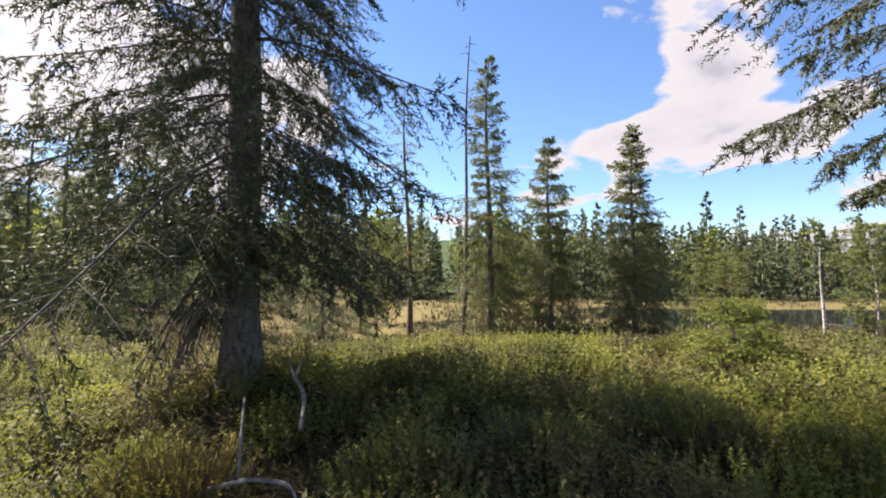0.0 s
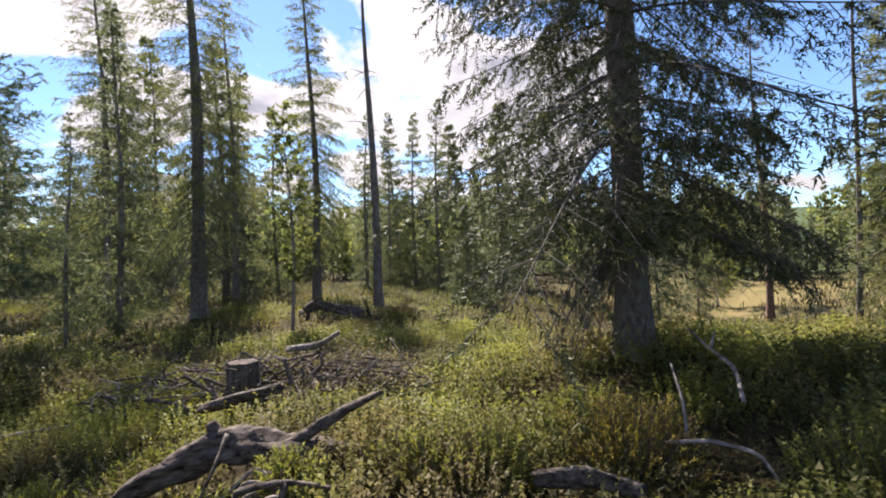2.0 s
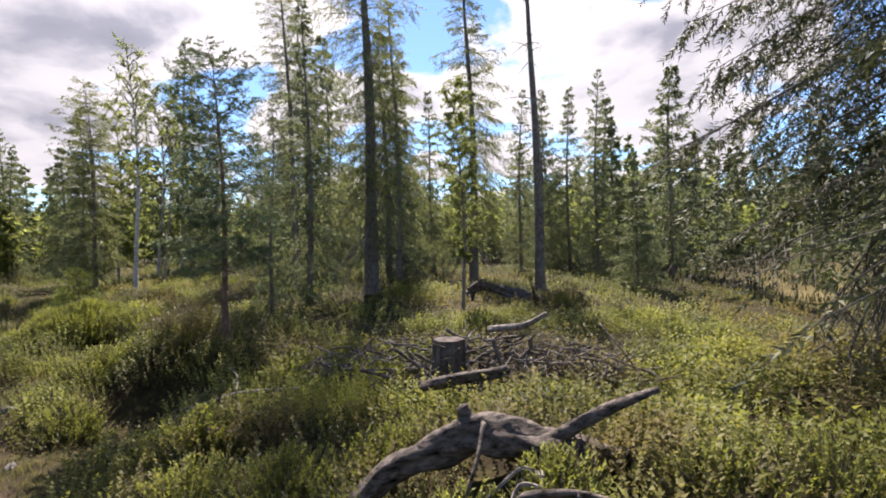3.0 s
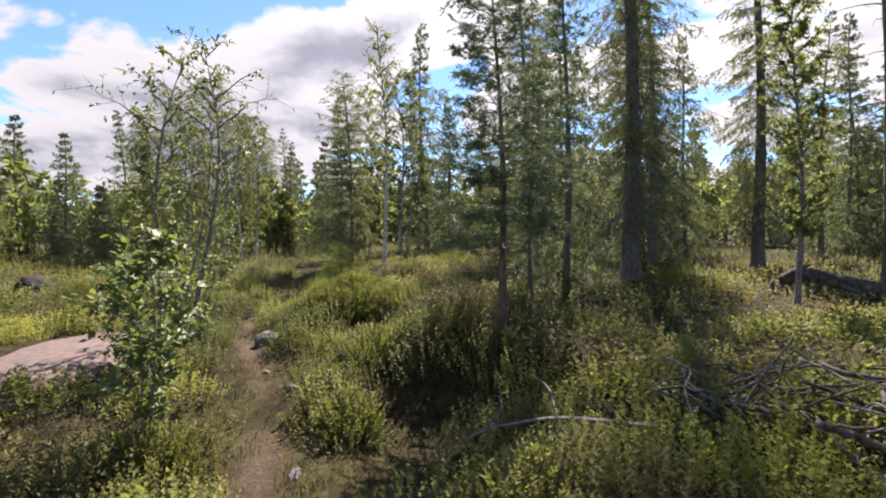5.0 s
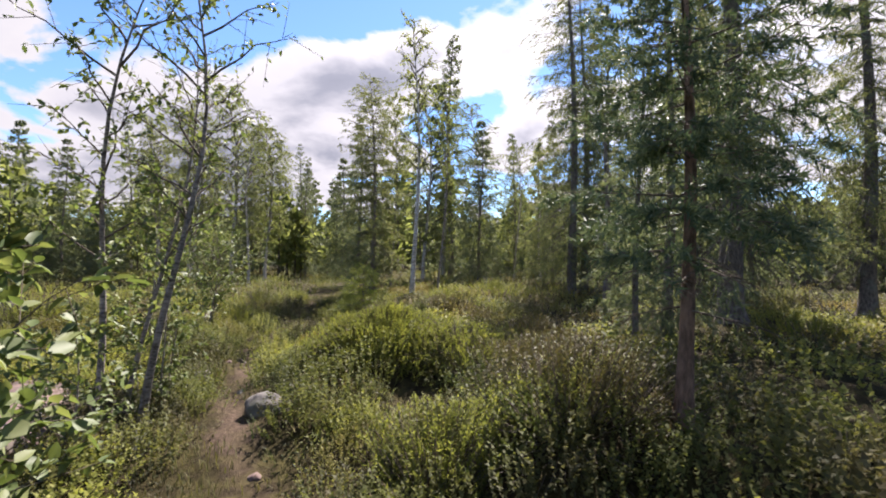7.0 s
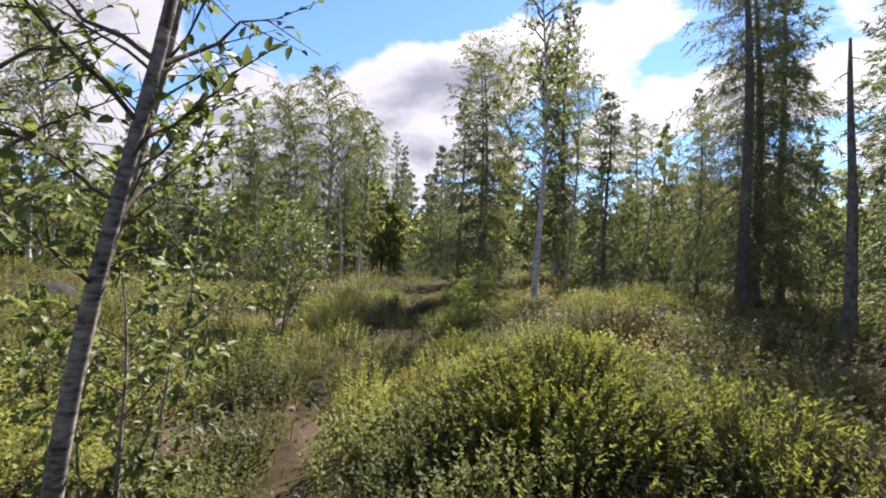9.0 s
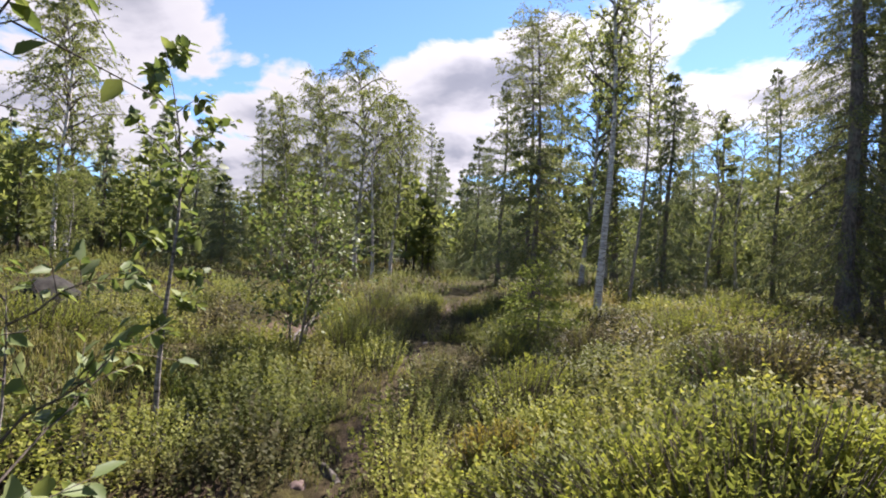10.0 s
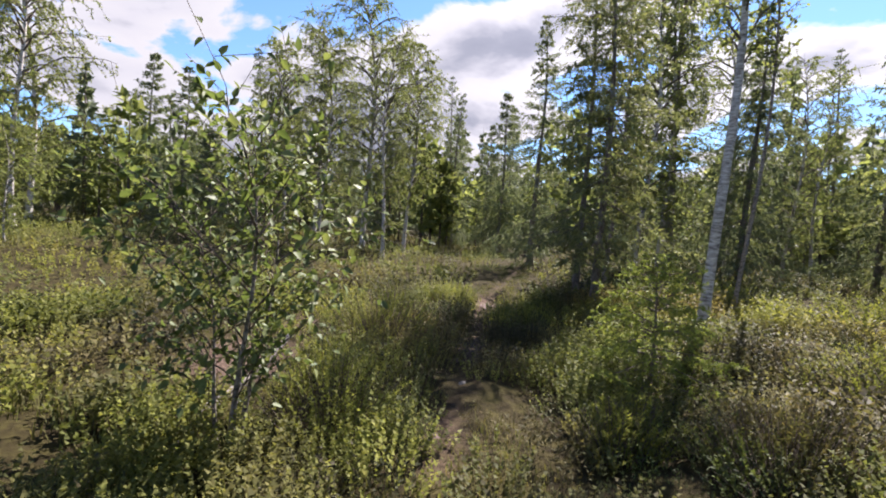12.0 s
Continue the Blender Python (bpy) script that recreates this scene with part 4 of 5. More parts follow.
def strew(name, x, y, models, mat, label, category, low=0.75, high=1.25, mounds=None, tones=None):
    """Many clumps on the ground as one object."""
    z = ground_z(x, y) - 0.02
    vs, ts, ns, hues, n = [], [], [], [], 0
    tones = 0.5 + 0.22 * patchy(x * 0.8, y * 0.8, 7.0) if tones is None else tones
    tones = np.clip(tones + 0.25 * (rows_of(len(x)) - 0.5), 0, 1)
    pick = np.random.randint(0, len(models), len(x))
    for k, (mv, mt, mn) in enumerate(models):
        sel = pick == k
        c = sel.sum()
        if not c:
            continue
        a, s = rows_of(c) * 6.283, low + (high - low) * rows_of(c)
        if mounds is not None:
            s = s * mounds[sel]
        ca, sa = (np.cos(a) * s)[:, None], (np.sin(a) * s)[:, None]
        v = np.stack([mv[:, 0] * ca - mv[:, 1] * sa + x[sel][:, None], mv[:, 0] * sa + mv[:, 1] * ca + y[sel][:, None], mv[:, 2] * s[:, None] + z[sel][:, None]], -1)
        ca, sa = np.cos(a)[:, None], np.sin(a)[:, None]
        ns.append(np.stack([mn[:, 0] * ca - mn[:, 1] * sa, mn[:, 0] * sa + mn[:, 1] * ca, np.broadcast_to(mn[:, 2], (c, len(mn)))], -1).reshape(-1, 3))
        vs.append(v.reshape(-1, 3))
        hues.append(np.repeat(tones[sel], len(mv)))
        ts.append((mt[None] + (np.arange(c) * len(mv))[:, None, None]).reshape(-1, 3) + n)
        n += c * len(mv)
    return tagged(part(name, (np.concatenate(vs), np.concatenate(ts), np.concatenate(ns), np.concatenate(hues)), mat), label, category, kind="stuff")


def jittered(x0, x1, y0, y1, step):
    x, y = np.meshgrid(np.arange(x0, x1, step), np.arange(y0, y1, step))
    x, y = x.ravel(), y.ravel()
    return x + (rows_of(len(x)) - 0.5) * step * 1.3, y + (rows_of(len(x)) - 0.5) * step * 1.3


def not_bare(x, y):
    return bare_path(x, y) < 0.25


def patchy(x, y, seed):
    return np.sin(x * 0.9 + 2.1 * np.sin(y * 0.6 + seed)) + np.sin(y * 1.1 + 1.9 * np.sin(x * 0.7 + seed * 2)) + 0.5 * np.sin(x * 2.7 - y * 2.2 + seed)


np.random.seed(70)


def mounded(x, y, step, reach):
    """Shrubs grow in mounds: how high each one stands in its mound, and the mound's own tone."""
    cx, cy = jittered(x.min(), x.max(), y.min(), y.max(), step)
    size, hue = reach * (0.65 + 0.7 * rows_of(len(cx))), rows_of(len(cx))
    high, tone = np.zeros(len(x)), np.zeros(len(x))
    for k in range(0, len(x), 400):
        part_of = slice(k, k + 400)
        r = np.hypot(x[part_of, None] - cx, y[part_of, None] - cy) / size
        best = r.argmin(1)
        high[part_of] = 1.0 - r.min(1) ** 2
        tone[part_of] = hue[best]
    return high, tone


def covered(x, y):
    """Where low shrubs can grow: not on the path, in the hollow, on the slab or under the brush."""
    d = np.abs(y - path_y(x))
    return not_bare(x, y) & ((d < 4.6) | ((x > -9) & (y > 0))) & (d > np.where(x < -12.5, 0.22, 0.34)) & (np.hypot(x + 15.1, y + 4.65) > 0.7) & (np.hypot(x + 3.2, y - 1.25) > 0.42) & (np.hypot(x + 7.8, y - 0.1) > 0.75) & (np.hypot(x + 6.8, y + 0.2) > 0.55) & (np.hypot(x + 10.2, (y + 3.95) * 1.6) > 1.25)


near_models = [sprig(33, 14, 0.24, 0.17, 0.0185) for _ in range(6)]
outer_models = [sprig(25, 9, 0.24, 0.17, 0.026) for _ in range(6)]
x, y = jittered(-22, 5, -7, 9, 0.225)
high, tone = mounded(x, y, 0.66, 0.50)
ok = covered(x, y) & (patchy(x, y, 1.0) > -1.25) & (high > 0.34) & (np.hypot(x + 5.0, y - 2.7) > 0.8)
x, y, high, tone = x[ok], y[ok], high[ok], tone[ok]
close = np.abs(y - path_y(x) - 0.4) < np.where(x > -6, 2.9, 2.1)
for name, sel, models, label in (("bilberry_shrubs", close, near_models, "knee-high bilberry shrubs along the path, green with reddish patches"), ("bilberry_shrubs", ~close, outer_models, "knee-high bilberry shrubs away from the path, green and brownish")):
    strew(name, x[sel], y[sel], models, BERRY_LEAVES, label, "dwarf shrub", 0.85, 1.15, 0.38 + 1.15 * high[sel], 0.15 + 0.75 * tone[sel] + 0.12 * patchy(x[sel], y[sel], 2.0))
x, y = jittered(-22, 5, -7, 8, 0.27)
high, tone = mounded(x, y, 0.8, 0.6)
ok = covered(x, y) & (patchy(x, y, 1.0) < 0.5) & (high > 0.0)
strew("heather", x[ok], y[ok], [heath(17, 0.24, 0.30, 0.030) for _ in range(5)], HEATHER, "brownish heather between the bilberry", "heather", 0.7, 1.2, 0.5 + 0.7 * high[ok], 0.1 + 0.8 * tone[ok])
x, y = jittered(-30, 6, -8, 6, 0.165)
d = np.abs(y - path_y(x))
ok = (rows_of(len(x)) > bare_path(x, y) * 1.15) & (d > 0.12) & (d < 0.62 + 0.3 * patchy(x, y, 3.0))
strew("path_grass", x[ok], y[ok], [tuft(18, 0.11, 0.22, 0.003) for _ in range(5)], GRASS, "dry grass tufts beside the footpath", "grass", 0.4, 1.3)
mid_models = [sprig(18, 8, 0.25, 0.40, 0.043) for _ in range(5)]
x, y = jittered(-40, 12, -20, 19, 0.60)
d = np.abs(y - path_y(x))
ok = ~(((d < 4.0) & (x > -21.5)) | ((x > -9) & (y > 0) & (y < 8.5) & (x < 4.6))) & (d > 0.9) & (y < 17.0 + (x < -12) * 10)
x, y = x[ok], y[ok]
high, tone = mounded(x, y, 1.5, 1.15)
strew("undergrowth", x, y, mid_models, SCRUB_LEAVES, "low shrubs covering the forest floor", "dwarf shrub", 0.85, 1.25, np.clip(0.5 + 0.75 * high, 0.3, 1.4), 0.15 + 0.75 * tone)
x, y = jittered(-12, 34, 17, 56, 0.8)
ok = ground_z(x, y) > -2.04
strew("bog_grass", x[ok], y[ok], [tuft(10, 0.35, 0.9, 0.025) for _ in range(4)], SEDGE, "yellow sedge round the bog pond", "grass")
x, y = jittered(-17.8, -12.2, -7.8, -3.2, 0.15)
ok = (np.hypot(x + 15.1, y + 4.65) > 0.5) & (bare_path(x, y) < 0.3) & (np.hypot(x + 14.8, (y + 4.7) * 1.2) < 1.5)
strew("meadow_grass", x[ok], y[ok], [tuft(30, 0.17, 0.28, 0.0045) for _ in range(4)], GRASS, "yellowish dry grass in a small opening", "grass", 0.5, 1.2)


# ---- bushes, dead wood and stones ----
def dome_bush(name, x, y, r, h, label, mat=BUSH_LEAVES, shoots=260, k=9, size=0.034):
    """A rounded bush of many upright leafy shoots on thin stems."""
    ob = rooted(name, x, y, label, "bush")
    a, q = rows_of(shoots) * 6.283, np.sqrt(rows_of(shoots))
    wob = 1 + 0.15 * np.sin(a * 3 + x) + 0.1 * np.sin(a * 5 + y)
    fx, fy = np.cos(a) * q * r * wob, np.sin(a) * q * r * wob
    f = 3.2 / max(r, 0.45)
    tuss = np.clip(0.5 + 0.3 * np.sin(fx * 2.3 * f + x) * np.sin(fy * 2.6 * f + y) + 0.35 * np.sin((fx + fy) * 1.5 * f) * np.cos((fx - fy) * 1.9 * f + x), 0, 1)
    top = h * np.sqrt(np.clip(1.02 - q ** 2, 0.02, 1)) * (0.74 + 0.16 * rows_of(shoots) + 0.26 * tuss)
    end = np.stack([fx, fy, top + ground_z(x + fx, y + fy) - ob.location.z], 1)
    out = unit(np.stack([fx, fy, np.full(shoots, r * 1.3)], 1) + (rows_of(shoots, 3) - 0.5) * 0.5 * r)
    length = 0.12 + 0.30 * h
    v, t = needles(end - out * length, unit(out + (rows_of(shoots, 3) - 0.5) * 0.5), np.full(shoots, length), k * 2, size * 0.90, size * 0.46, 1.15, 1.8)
    # Shade painted in: shoots in the dips between tussocks get a darker, bluer tone.
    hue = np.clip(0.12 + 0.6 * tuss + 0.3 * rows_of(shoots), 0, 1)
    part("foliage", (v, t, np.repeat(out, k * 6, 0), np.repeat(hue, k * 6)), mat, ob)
    foot = np.stack([fx * 0.35, fy * 0.35, np.full(shoots, -0.05)], 1)
    tagged(part("branchwork", tubes(np.stack([foot, (foot + end) / 2 + np.array([0, 0, -0.03]), end], 1), np.tile(np.array([0.004, 0.003, 0.0015]), (shoots, 1)), 3), TWIG, ob), kind="stuff")
    return ob


np.random.seed(90)
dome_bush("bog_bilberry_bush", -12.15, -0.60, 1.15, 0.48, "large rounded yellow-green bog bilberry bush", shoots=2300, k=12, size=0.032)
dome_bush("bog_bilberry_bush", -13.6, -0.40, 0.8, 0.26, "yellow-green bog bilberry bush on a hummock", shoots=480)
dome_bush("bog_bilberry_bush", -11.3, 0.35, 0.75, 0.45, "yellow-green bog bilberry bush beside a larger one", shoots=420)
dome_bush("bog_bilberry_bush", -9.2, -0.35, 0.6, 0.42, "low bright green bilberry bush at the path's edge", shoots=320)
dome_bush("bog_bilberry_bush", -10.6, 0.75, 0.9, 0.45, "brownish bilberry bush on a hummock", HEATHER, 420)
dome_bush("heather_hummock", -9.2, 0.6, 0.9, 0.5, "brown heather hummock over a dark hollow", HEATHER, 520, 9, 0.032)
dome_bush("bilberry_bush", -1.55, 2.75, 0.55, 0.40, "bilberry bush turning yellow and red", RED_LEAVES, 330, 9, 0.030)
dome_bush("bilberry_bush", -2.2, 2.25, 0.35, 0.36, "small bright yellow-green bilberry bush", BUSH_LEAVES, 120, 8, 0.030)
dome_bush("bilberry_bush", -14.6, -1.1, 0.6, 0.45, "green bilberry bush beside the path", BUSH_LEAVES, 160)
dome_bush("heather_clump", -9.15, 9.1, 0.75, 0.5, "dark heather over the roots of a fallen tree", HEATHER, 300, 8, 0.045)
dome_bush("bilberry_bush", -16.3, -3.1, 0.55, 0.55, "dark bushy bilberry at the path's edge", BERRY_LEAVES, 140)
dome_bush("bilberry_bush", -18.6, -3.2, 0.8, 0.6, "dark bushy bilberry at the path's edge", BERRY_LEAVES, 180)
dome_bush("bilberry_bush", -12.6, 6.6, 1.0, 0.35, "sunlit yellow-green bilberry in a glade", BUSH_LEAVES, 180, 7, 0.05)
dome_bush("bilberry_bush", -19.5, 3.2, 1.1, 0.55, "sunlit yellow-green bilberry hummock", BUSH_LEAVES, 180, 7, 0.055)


for x, y, r, h, mat, label in ((-4.6, 0.5, 0.45, 0.34, BUSH_LEAVES, "bright yellow-green bilberry clump"), (-4.25, 1.0, 0.40, 0.30, BUSH_LEAVES, "bright yellow-green bilberry clump"), (-5.1, 0.0, 0.45, 0.32, BERRY_LEAVES, "green bilberry clump by the path"),
                               (-3.9, 2.5, 0.45, 0.30, BERRY_LEAVES, "green bilberry clump near the brush pile"), (-2.4, 1.85, 0.40, 0.30, BERRY_LEAVES, "green bilberry clump beside a log"), (-2.95, 1.25, 0.26, 0.24, BERRY_LEAVES, "green bilberry clump in front of a log"), (-3.2, 0.85, 0.24, 0.20, BERRY_LEAVES, "low bilberry clump at a log's end"), (-6.0, 0.25, 0.45, 0.36, BUSH_LEAVES, "bright yellow-green bilberry clump"),
                               (-2.0, 3.15, 0.45, 0.34, BUSH_LEAVES, "sunlit bilberry clump under the old spruce"), (-0.3, 2.85, 0.50, 0.30, BERRY_LEAVES, "shaded green bilberry clump"), (0.6, 3.2, 0.50, 0.32, BERRY_LEAVES, "shaded green bilberry clump"),
                               (1.85, 3.45, 0.50, 0.34, BERRY_LEAVES, "shaded green bilberry clump"), (2.4, 3.0, 0.45, 0.30, BUSH_LEAVES, "yellow-green bilberry clump on the bank"), (-0.3, 5.7, 0.70, 0.34, BUSH_LEAVES, "sunlit yellow-green bilberry on the bank"),
                               (1.2, 6.6, 0.80, 0.34, BUSH_LEAVES, "sunlit yellow-green bilberry on the bank"), (3.3, 6.8, 0.80, 0.36, BUSH_LEAVES, "sunlit yellow-green bilberry on the bank"), (-7.4, -2.0, 0.50, 0.34, BUSH_LEAVES, "bright bilberry clump beside the path"),
                               (-7.9, -0.6, 0.40, 0.32, BUSH_LEAVES, "bright bilberry clump beside the path"), (-15.9, -0.3, 0.60, 0.40, HEATHER, "brownish heather clump among bilberry"), (-16.3, -1.1, 0.40, 0.34, BERRY_LEAVES, "green bilberry clump beside the path"),
                               (-15.0, -5.9, 0.80, 0.48, BUSH_LEAVES, "bright bilberry bush on a hummock"), (-14.4, 0.7, 0.80, 0.40, HEATHER, "brownish heather clump among bilberry"), (-12.0, 1.4, 0.90, 0.40, HEATHER, "brownish heather clump among bilberry"),
                               (-13.3, -1.35, 0.40, 0.36, RED_LEAVES, "bilberry clump turning yellow and red"), (-16.6, 1.2, 0.90, 0.45, BUSH_LEAVES, "sunlit green bilberry hummock")):
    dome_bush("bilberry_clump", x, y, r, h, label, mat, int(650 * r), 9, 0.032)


def limb(points, radii, sides=10, wobble=0.12, seed=0):
    """One bent, tapering, uneven piece of wood through a few points."""
    p, r = np.array(points, float), np.array(radii, float)
    n = 6 * (len(p) - 1) + 1
    u, k = np.linspace(0, len(p) - 1, n), np.arange(len(p))
    q = np.stack([np.interp(u, k, p[:, i]) for i in range(3)], 1)
    for _ in range(3):
        q[1:-1] = (q[:-2] + 2 * q[1:-1] + q[2:]) / 4
    rr = np.interp(u, k, r)
    v, t = tubes(q[None], rr[None], sides)
    ring = v.reshape(n, sides, 3)
    a = np.arange(sides)[None] * 2 * np.pi / sides
    bumps = 1 + wobble * (np.sin(a * 3 + u[:, None] * 1.3 + seed) + 0.6 * np.sin(a * 5 - u[:, None] * 2.7 + seed) + 0.5 * np.sin(a * 7 + 2 * np.sin(u[:, None] * 3.1)))
    ring = q[:, None] + (ring - q[:, None]) * bumps[..., None]
    caps = []
    for row, flip in ((0, 1), (n - 1, -1)):
        c = n * sides + (row > 0)
        i = row * sides + np.arange(sides)
        caps.append(np.stack([np.full(sides, c), i, row * sides + (np.arange(sides) + 1) % sides][::flip], 1))
    return np.concatenate([ring.reshape(-1, 3), q[:1], q[-1:]]), np.concatenate([t, *caps])


def fallen(name, pieces, label, category="log", mat=LOG_WOOD):
    """Dead wood on the ground: the first piece is the stem, the others its branches."""
    x, y, z = pieces[0][0][0]
    ob = thing(name, x, y, z, label, category)
    for i, (points, radii) in enumerate(pieces):
        part("stem" if i == 0 else "branch", limb(np.array(points) - np.array([x, y, z]), radii, 20 if i == 0 else 9, 0.24 if i == 0 else 0.16, x + i), mat, ob)
    return ob


fallen("fallen_log", [([(-3.70, 0.62, 0.02), (-3.62, 0.80, 0.20), (-3.53, 0.98, 0.25), (-3.46, 1.19, 0.32), (-3.30, 1.33, 0.29), (-3.17, 1.52, 0.23), (-3.02, 1.78, 0.16), (-2.95, 1.9, 0.12)], (0.050, 0.062, 0.070, 0.092, 0.098, 0.088, 0.075, 0.055)),
                      ([(-3.46, 1.20, 0.32), (-3.50, 1.16, 0.46)], (0.055, 0.03)),
                      ([(-3.22, 1.46, 0.25), (-3.10, 1.62, 0.36), (-2.97, 1.77, 0.46), (-2.82, 1.92, 0.55)], (0.045, 0.036, 0.030, 0.018)),
                      ([(-3.33, 1.16, 0.42), (-3.22, 1.02, 0.30), (-3.2, 0.92, 0.16)], (0.012, 0.010, 0.008)),
                      ([(-2.75, 0.95, 0.16), (-2.9, 0.93, 0.30), (-2.72, 1.12, 0.33), (-2.55, 1.3, 0.26)], (0.02, 0.018, 0.014, 0.01)),
                      ([(-2.72, 1.12, 0.32), (-2.66, 1.02, 0.2), (-2.6, 0.98, 0.05)], (0.016, 0.014, 0.012))],
       "weathered grey fallen log with bent broken branches")
fallen("short_log", [([(-4.56, 1.62, 0.22), (-4.3, 1.78, 0.31), (-3.98, 1.98, 0.40)], (0.038, 0.042, 0.036))], "short sawn birch log lying in the shrubs", "log")
fallen("pale_log", [([(-1.80, 1.98, 0.24), (-1.55, 2.05, 0.28), (-1.28, 2.12, 0.24)], (0.035, 0.045, 0.03))], "short pale log half hidden in bilberry", "log")
fallen("bare_stick", [([(-1.47, 4.46, 0.68), (-1.25, 3.95, 0.62), (-1.02, 3.5, 0.58), (-0.95, 3.15, 0.45)], (0.007, 0.011, 0.012, 0.011)), ([(-1.22, 3.9, 0.62), (-1.2, 4.0, 0.74)], (0.012, 0.006))], "bleached forked stick leaning in the shrubs", "stick", GREY_WOOD)
fallen("bare_stick", [([(-1.30, 2.66, 0.30), (-1.05, 2.62, 0.37), (-0.85, 2.62, 0.35), (-0.76, 2.55, 0.25)], (0.008, 0.010, 0.009, 0.007))], "grey fallen stick on the bilberry", "stick", GREY_WOOD)
fallen("bare_stick", [([(-1.40, 3.35, 0.60), (-1.25, 2.95, 0.45), (-1.22, 2.85, 0.25)], (0.006, 0.009, 0.010))], "thin dry stem standing in the shrubs", "stick", GREY_WOOD)
bx = [(x, y, float(ground_z(x, y)) + h) for x, y, h in ((-7.25, 0.05, 0.10), (-6.95, 0.38, 0.22), (-6.62, 0.75, 0.24), (-6.25, 1.25, 0.20))]
fallen("fallen_branch", [(bx, (0.004, 0.007, 0.011, 0.014)), ([bx[1], (-7.15, 0.55, bx[1][2] + 0.07), (-7.4, 0.6, bx[1][2] + 0.05)], (0.007, 0.005, 0.003)), ([bx[2], (-6.95, 0.85, bx[2][2] + 0.08), (-7.2, 0.8, bx[2][2] + 0.13)], (0.008, 0.006, 0.003)),
                         ([bx[1], (-6.8, 0.2, bx[1][2] + 0.05)], (0.006, 0.003))], "thin bleached forked branch lying on dark ground", "branch", GREY_WOOD)
fallen("fallen_branch", [([(-15.75, -3.95, -0.45), (-16.2, -3.92, -0.35), (-16.6, -3.80, -0.25), (-17.1, -3.70, -0.02)], (0.03, 0.032, 0.028, 0.02)), ([(-15.9, -3.9, -0.42), (-15.5, -3.7, -0.3)], (0.018, 0.01))], "dark curved branch under the willow bush", "branch", SAPLING_BARK)
fallen("path_root", [([(-13.45, -2.62, -0.53), (-13.3, -2.42, -0.46), (-13.05, -2.25, -0.52)], (0.03, 0.04, 0.03))], "dark root crossing the footpath", "root", DEAD_BARK)
gz = float(ground_z(-11.45, 7.9))
fallen("uprooted_tree", [([(-11.48, 7.88, gz - 0.1), (-11.46, 7.88, gz + 0.28), (-11.25, 8.05, gz + 0.50), (-10.8, 8.35, gz + 0.36), (-10.3, 8.72, gz + 0.18), (-9.75, 9.08, gz - 0.02)], (0.15, 0.13, 0.12, 0.12, 0.13, 0.13)),
                         ([(-11.3, 8.0, gz + 0.48), (-11.12, 8.02, gz + 0.62), (-10.98, 8.1, gz + 0.66)], (0.05, 0.03, 0.015)), ([(-10.9, 8.3, gz + 0.3), (-11.05, 8.02, gz - 0.05)], (0.04, 0.03)), ([(-10.4, 8.6, gz + 0.2), (-10.35, 8.2, gz - 0.05)], (0.03, 0.02)), ([(-10.0, 8.9, gz + 0.05), (-9.8, 8.6, gz + 0.45), (-9.85, 8.55, gz + 0.62)], (0.05, 0.03, 0.012))], "dark fallen trunk arching over the moss", "fallen tree", DEAD_BARK)


for i in range(7):
    a, x0, y0 = 0.9 * i, -3.05 + 0.09 * i, 0.98 + 0.05 * i
    z0 = float(ground_z(x0, y0))
    fallen("dry_root", [([(x0, y0, z0 + 0.02), (x0 + 0.10 * math.cos(a), y0 + 0.10 * math.sin(a), z0 + 0.16), (x0 + 0.24 * math.cos(a + 0.8), y0 + 0.2 * math.sin(a + 0.8), z0 + 0.20), (x0 + 0.30 * math.cos(a + 1.6), y0 + 0.3 * math.sin(a + 1.6), z0 + 0.05)], (0.012, 0.010, 0.008, 0.005))], "thin curled dry root beside the fallen log", "root", GREY_WOOD)


def stump():
    ob = thing("tree_stump", -5.18, 2.36, float(ground_z(-5.18, 2.36)) - 0.08, "grey weathered sawn tree stump", "stump")
    top = 0.39 - ob.location.z
    v, t = tubes(np.array([[[0, 0, 0], [0, 0, 0.1], [0, 0, 0.25], [0, 0, top]]]), np.array([[0.24, 0.19, 0.16, 0.15]]), 22)
    ring = v.reshape(4, 22, 3)
    ring[:, :, :2] *= (1 + 0.07 * np.sin(np.arange(22) * 1.7) * np.array([2.2, 1.4, 1, 1])[:, None])[..., None]
    part("bark", (ring.reshape(-1, 3), t), DEAD_BARK, ob)
    disc = np.concatenate([ring[3] * np.array([1, 1, 0]) + np.array([0, 0, top - 0.006]), [[0, 0, top + 0.004]]])
    i = np.arange(22)
    part("cut_face", (disc, np.stack([i, (i + 1) % 22, np.full(22, 22)], 1)), LOG_WOOD, ob, "grey cracked sawn face")


stump()


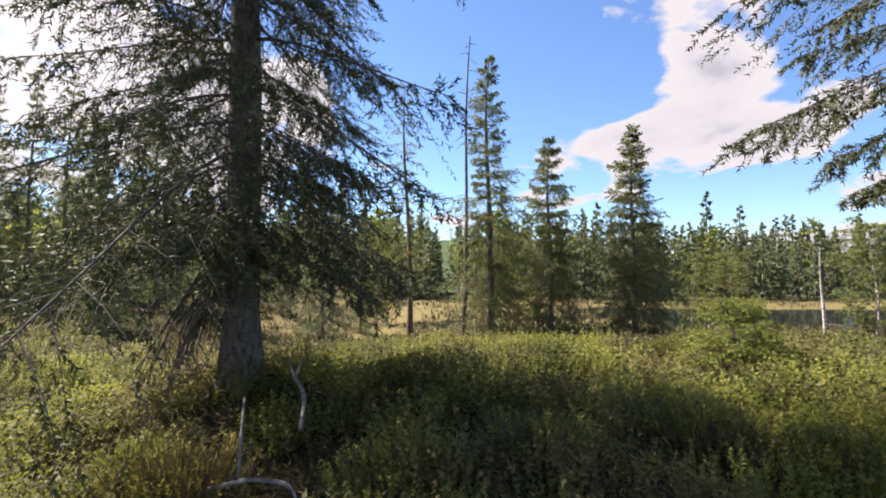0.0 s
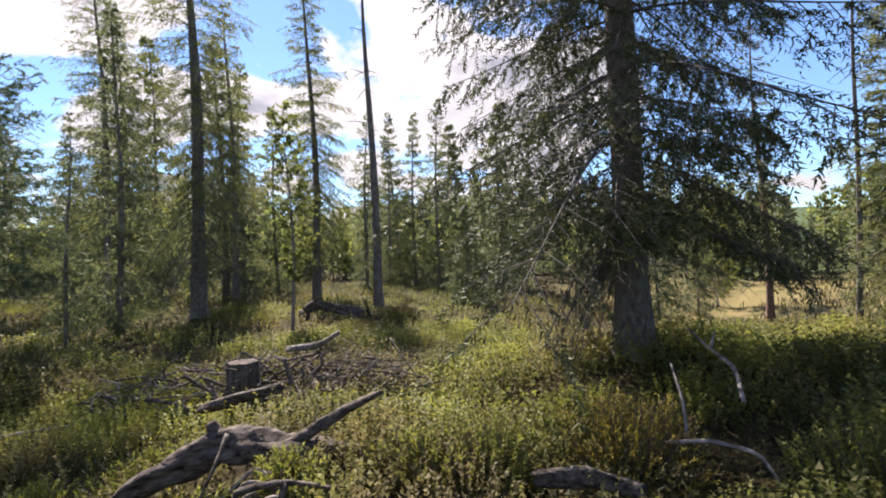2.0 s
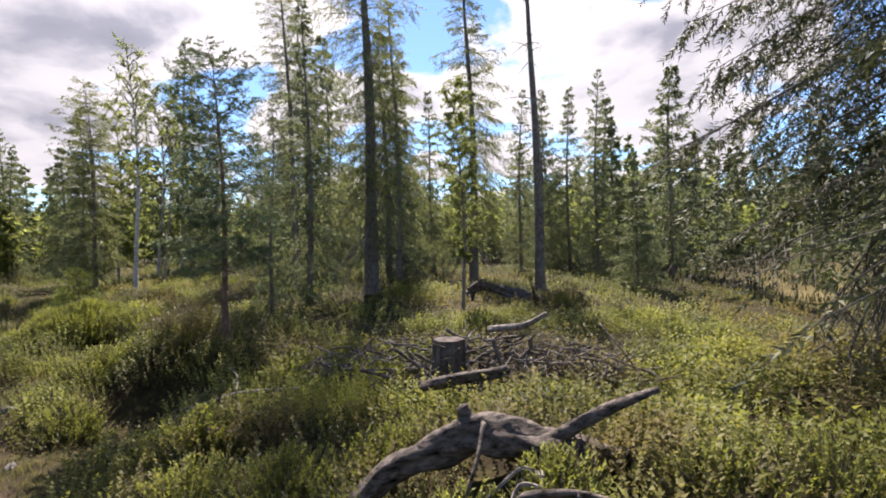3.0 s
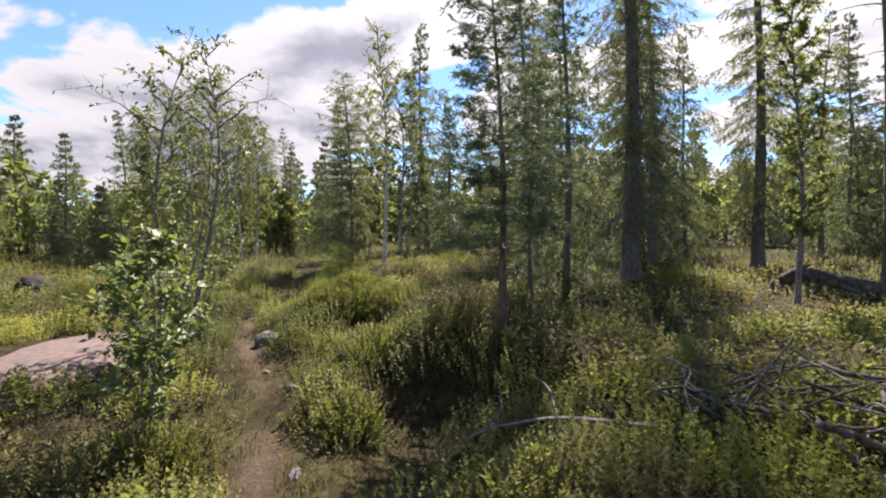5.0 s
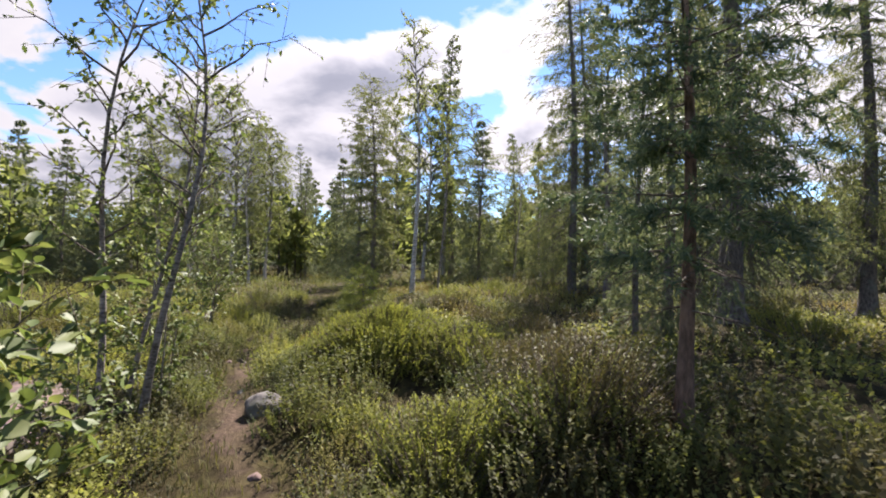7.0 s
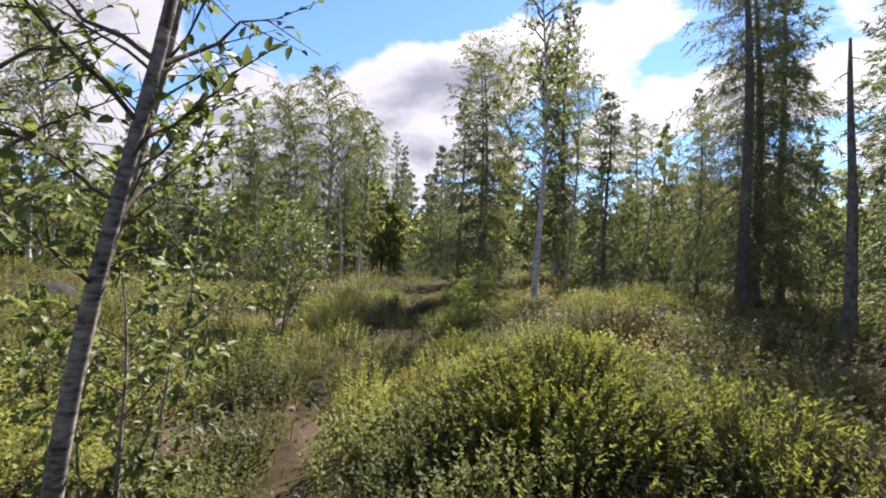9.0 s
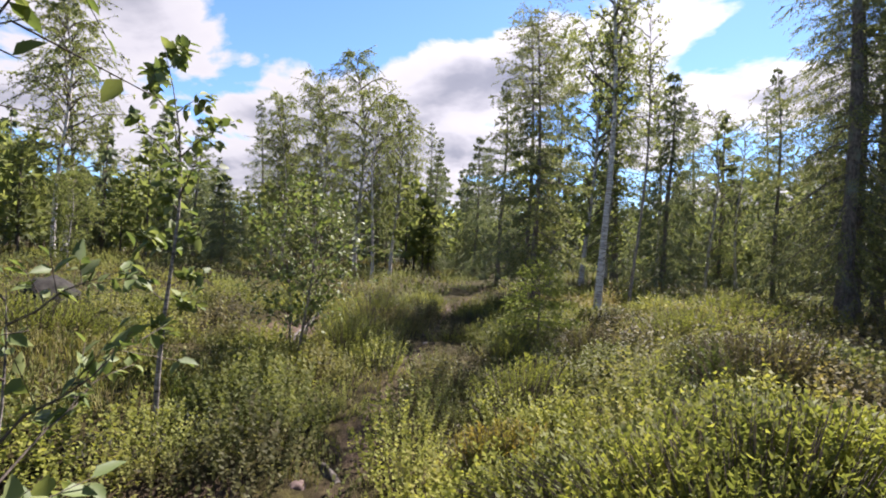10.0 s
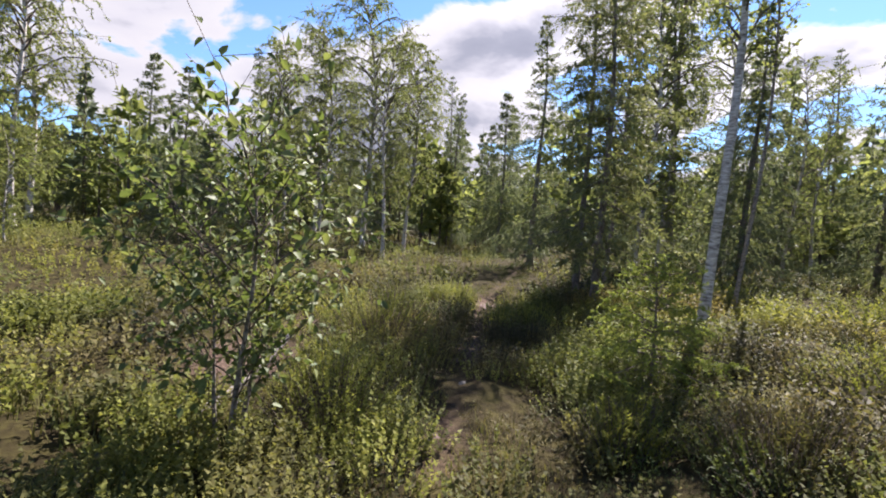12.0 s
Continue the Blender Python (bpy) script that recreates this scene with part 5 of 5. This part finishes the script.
def brush_pile(x, y, long, wide, turn, count, label, seed):
    """A heap of dry sticks, each a piece of its own."""
    pile = random.Random(seed)
    ob = thing("brush_pile", x, y, float(ground_z(x, y)), label, "brush pile")
    c, s = math.cos(radians(turn)), math.sin(radians(turn))
    for i in range(count):
        u, w = pile.uniform(-long, long), pile.uniform(-wide, wide)
        px, py = u * c - w * s, u * s + w * c
        z0 = float(ground_z(x + px, y + py)) - ob.location.z
        a = radians(turn + pile.gauss(0, 55))
        half, rise = pile.uniform(0.06, 0.32), pile.gauss(0, 0.10)
        z = z0 + pile.uniform(0.06, 0.40)
        d = np.array([math.cos(a) * half, math.sin(a) * half, rise])
        m = np.array([px, py, z])
        k = np.array([pile.uniform(-1, 1), pile.uniform(-1, 1), pile.uniform(-0.3, 0.6)]) * 0.07
        r = pile.uniform(0.004, 0.010) * (2.2 if pile.random() < 0.18 else 1)
        part("stick", limb([m - d, m + k, m + d * 0.6 - k * 0.5, m + d], (r, r, r * 0.8, r * 0.4), 5, 0.05), GREY_WOOD if pile.random() < 0.25 else DEAD_BARK, ob)
    return ob


brush_pile(-4.95, 2.72, 1.15, 0.36, 52, 210, "heap of dry grey branches around a stump", 1)
brush_pile(-6.2, 1.85, 0.42, 0.30, 50, 60, "small heap of dry twigs in the shrubs", 2)
brush_pile(-4.1, 3.5, 0.35, 0.25, 40, 22, "little tangle of dry twigs", 3)
fallen("fallen_branch", [([(-5.15, 2.85, 0.42), (-4.85, 3.05, 0.46), (-4.66, 3.18, 0.60)], (0.03, 0.028, 0.02))], "grey broken branch on the brush pile", "branch", GREY_WOOD)


def stone(name, x, y, z, sx, sy, sz, mat, label, seed, flat=False, turn=0):
    """A rounded, chipped stone, part buried."""
    bm = bmesh.new()
    bmesh.ops.create_icosphere(bm, subdivisions=4, radius=1)
    for v in bm.verts:
        p = v.co.copy()
        n = noise.fractal(p * 1.1 + Vector((seed, 0, 0)), 1.0, 2.0, 4) * 0.22 + noise.noise(p * 4 + Vector((0, seed, 0))) * 0.04
        cut = p.z if not flat else 0.55 * math.tanh(p.z * 1.8) + 0.05 * p.x
        side = 1 - 0.10 * abs(math.sin(2.5 * math.atan2(p.y, p.x) + seed))
        v.co = Vector((p.x * sx * side * (1 + n), p.y * sy * side * (1 + n), cut * sz * (1 + n * 0.8)))
    me = bpy.data.meshes.new(name)
    bm.to_mesh(me)
    bm.free()
    for poly in me.polygons:
        poly.use_smooth = True
    me.materials.append(mat)
    ob = new(name, me)
    ob.matrix_basis = pose(x, y, z, 0, 0, turn)
    return tagged(ob, label, "stone")


stone("rock_slab", -10.2, -3.95, -0.36, 1.5, 0.8, 0.34, PINK_STONE, "flat pinkish granite slab beside the path", 3.0, True, 10)
stone("path_stone", -10.75, -1.66, float(ground_z(-10.75, -1.66)) + 0.04, 0.25, 0.18, 0.13, GREY_STONE, "pale grey stone at the path's edge", 5.5, False, 30)
stone("path_stone", -8.86, -1.18, -0.52, 0.11, 0.09, 0.09, GREY_STONE, "small grey stone in the trodden path", 7.0)
stone("path_stone", -12.42, -2.66, -0.47, 0.15, 0.12, 0.10, GREY_STONE, "small grey stone beside the path", 8.0)
stone("flat_stone", -21.6, -2.05, -0.52, 0.55, 0.35, 0.12, PINK_STONE, "pale flat stone in the footpath", 9.0, True)
stone("flat_stone", -15.1, -4.65, -0.48, 0.42, 0.30, 0.20, PINK_STONE, "flat pinkish stone in the grass", 11.0, True)
stone("boulder", -17.6, -8.2, -0.08, 0.42, 0.37, 0.32, DARK_STONE, "dark weathered boulder among shrubs", 12.0)
for i, (x, y) in enumerate(((-9.6, -1.55), (-11.6, -2.05), (-16.3, -2.35), (-17.4, -2.2), (-18.2, -2.3), (-7.1, -1.0), (-13.0, -2.5), (-15.2, -2.2))):
    stone("path_stone", x, y, float(ground_z(x, y)) - 0.02, 0.06 + 0.02 * (i % 3), 0.05, 0.045, GREY_STONE if i % 2 else PINK_STONE, "small stone trodden into the footpath", 20.0 + i)
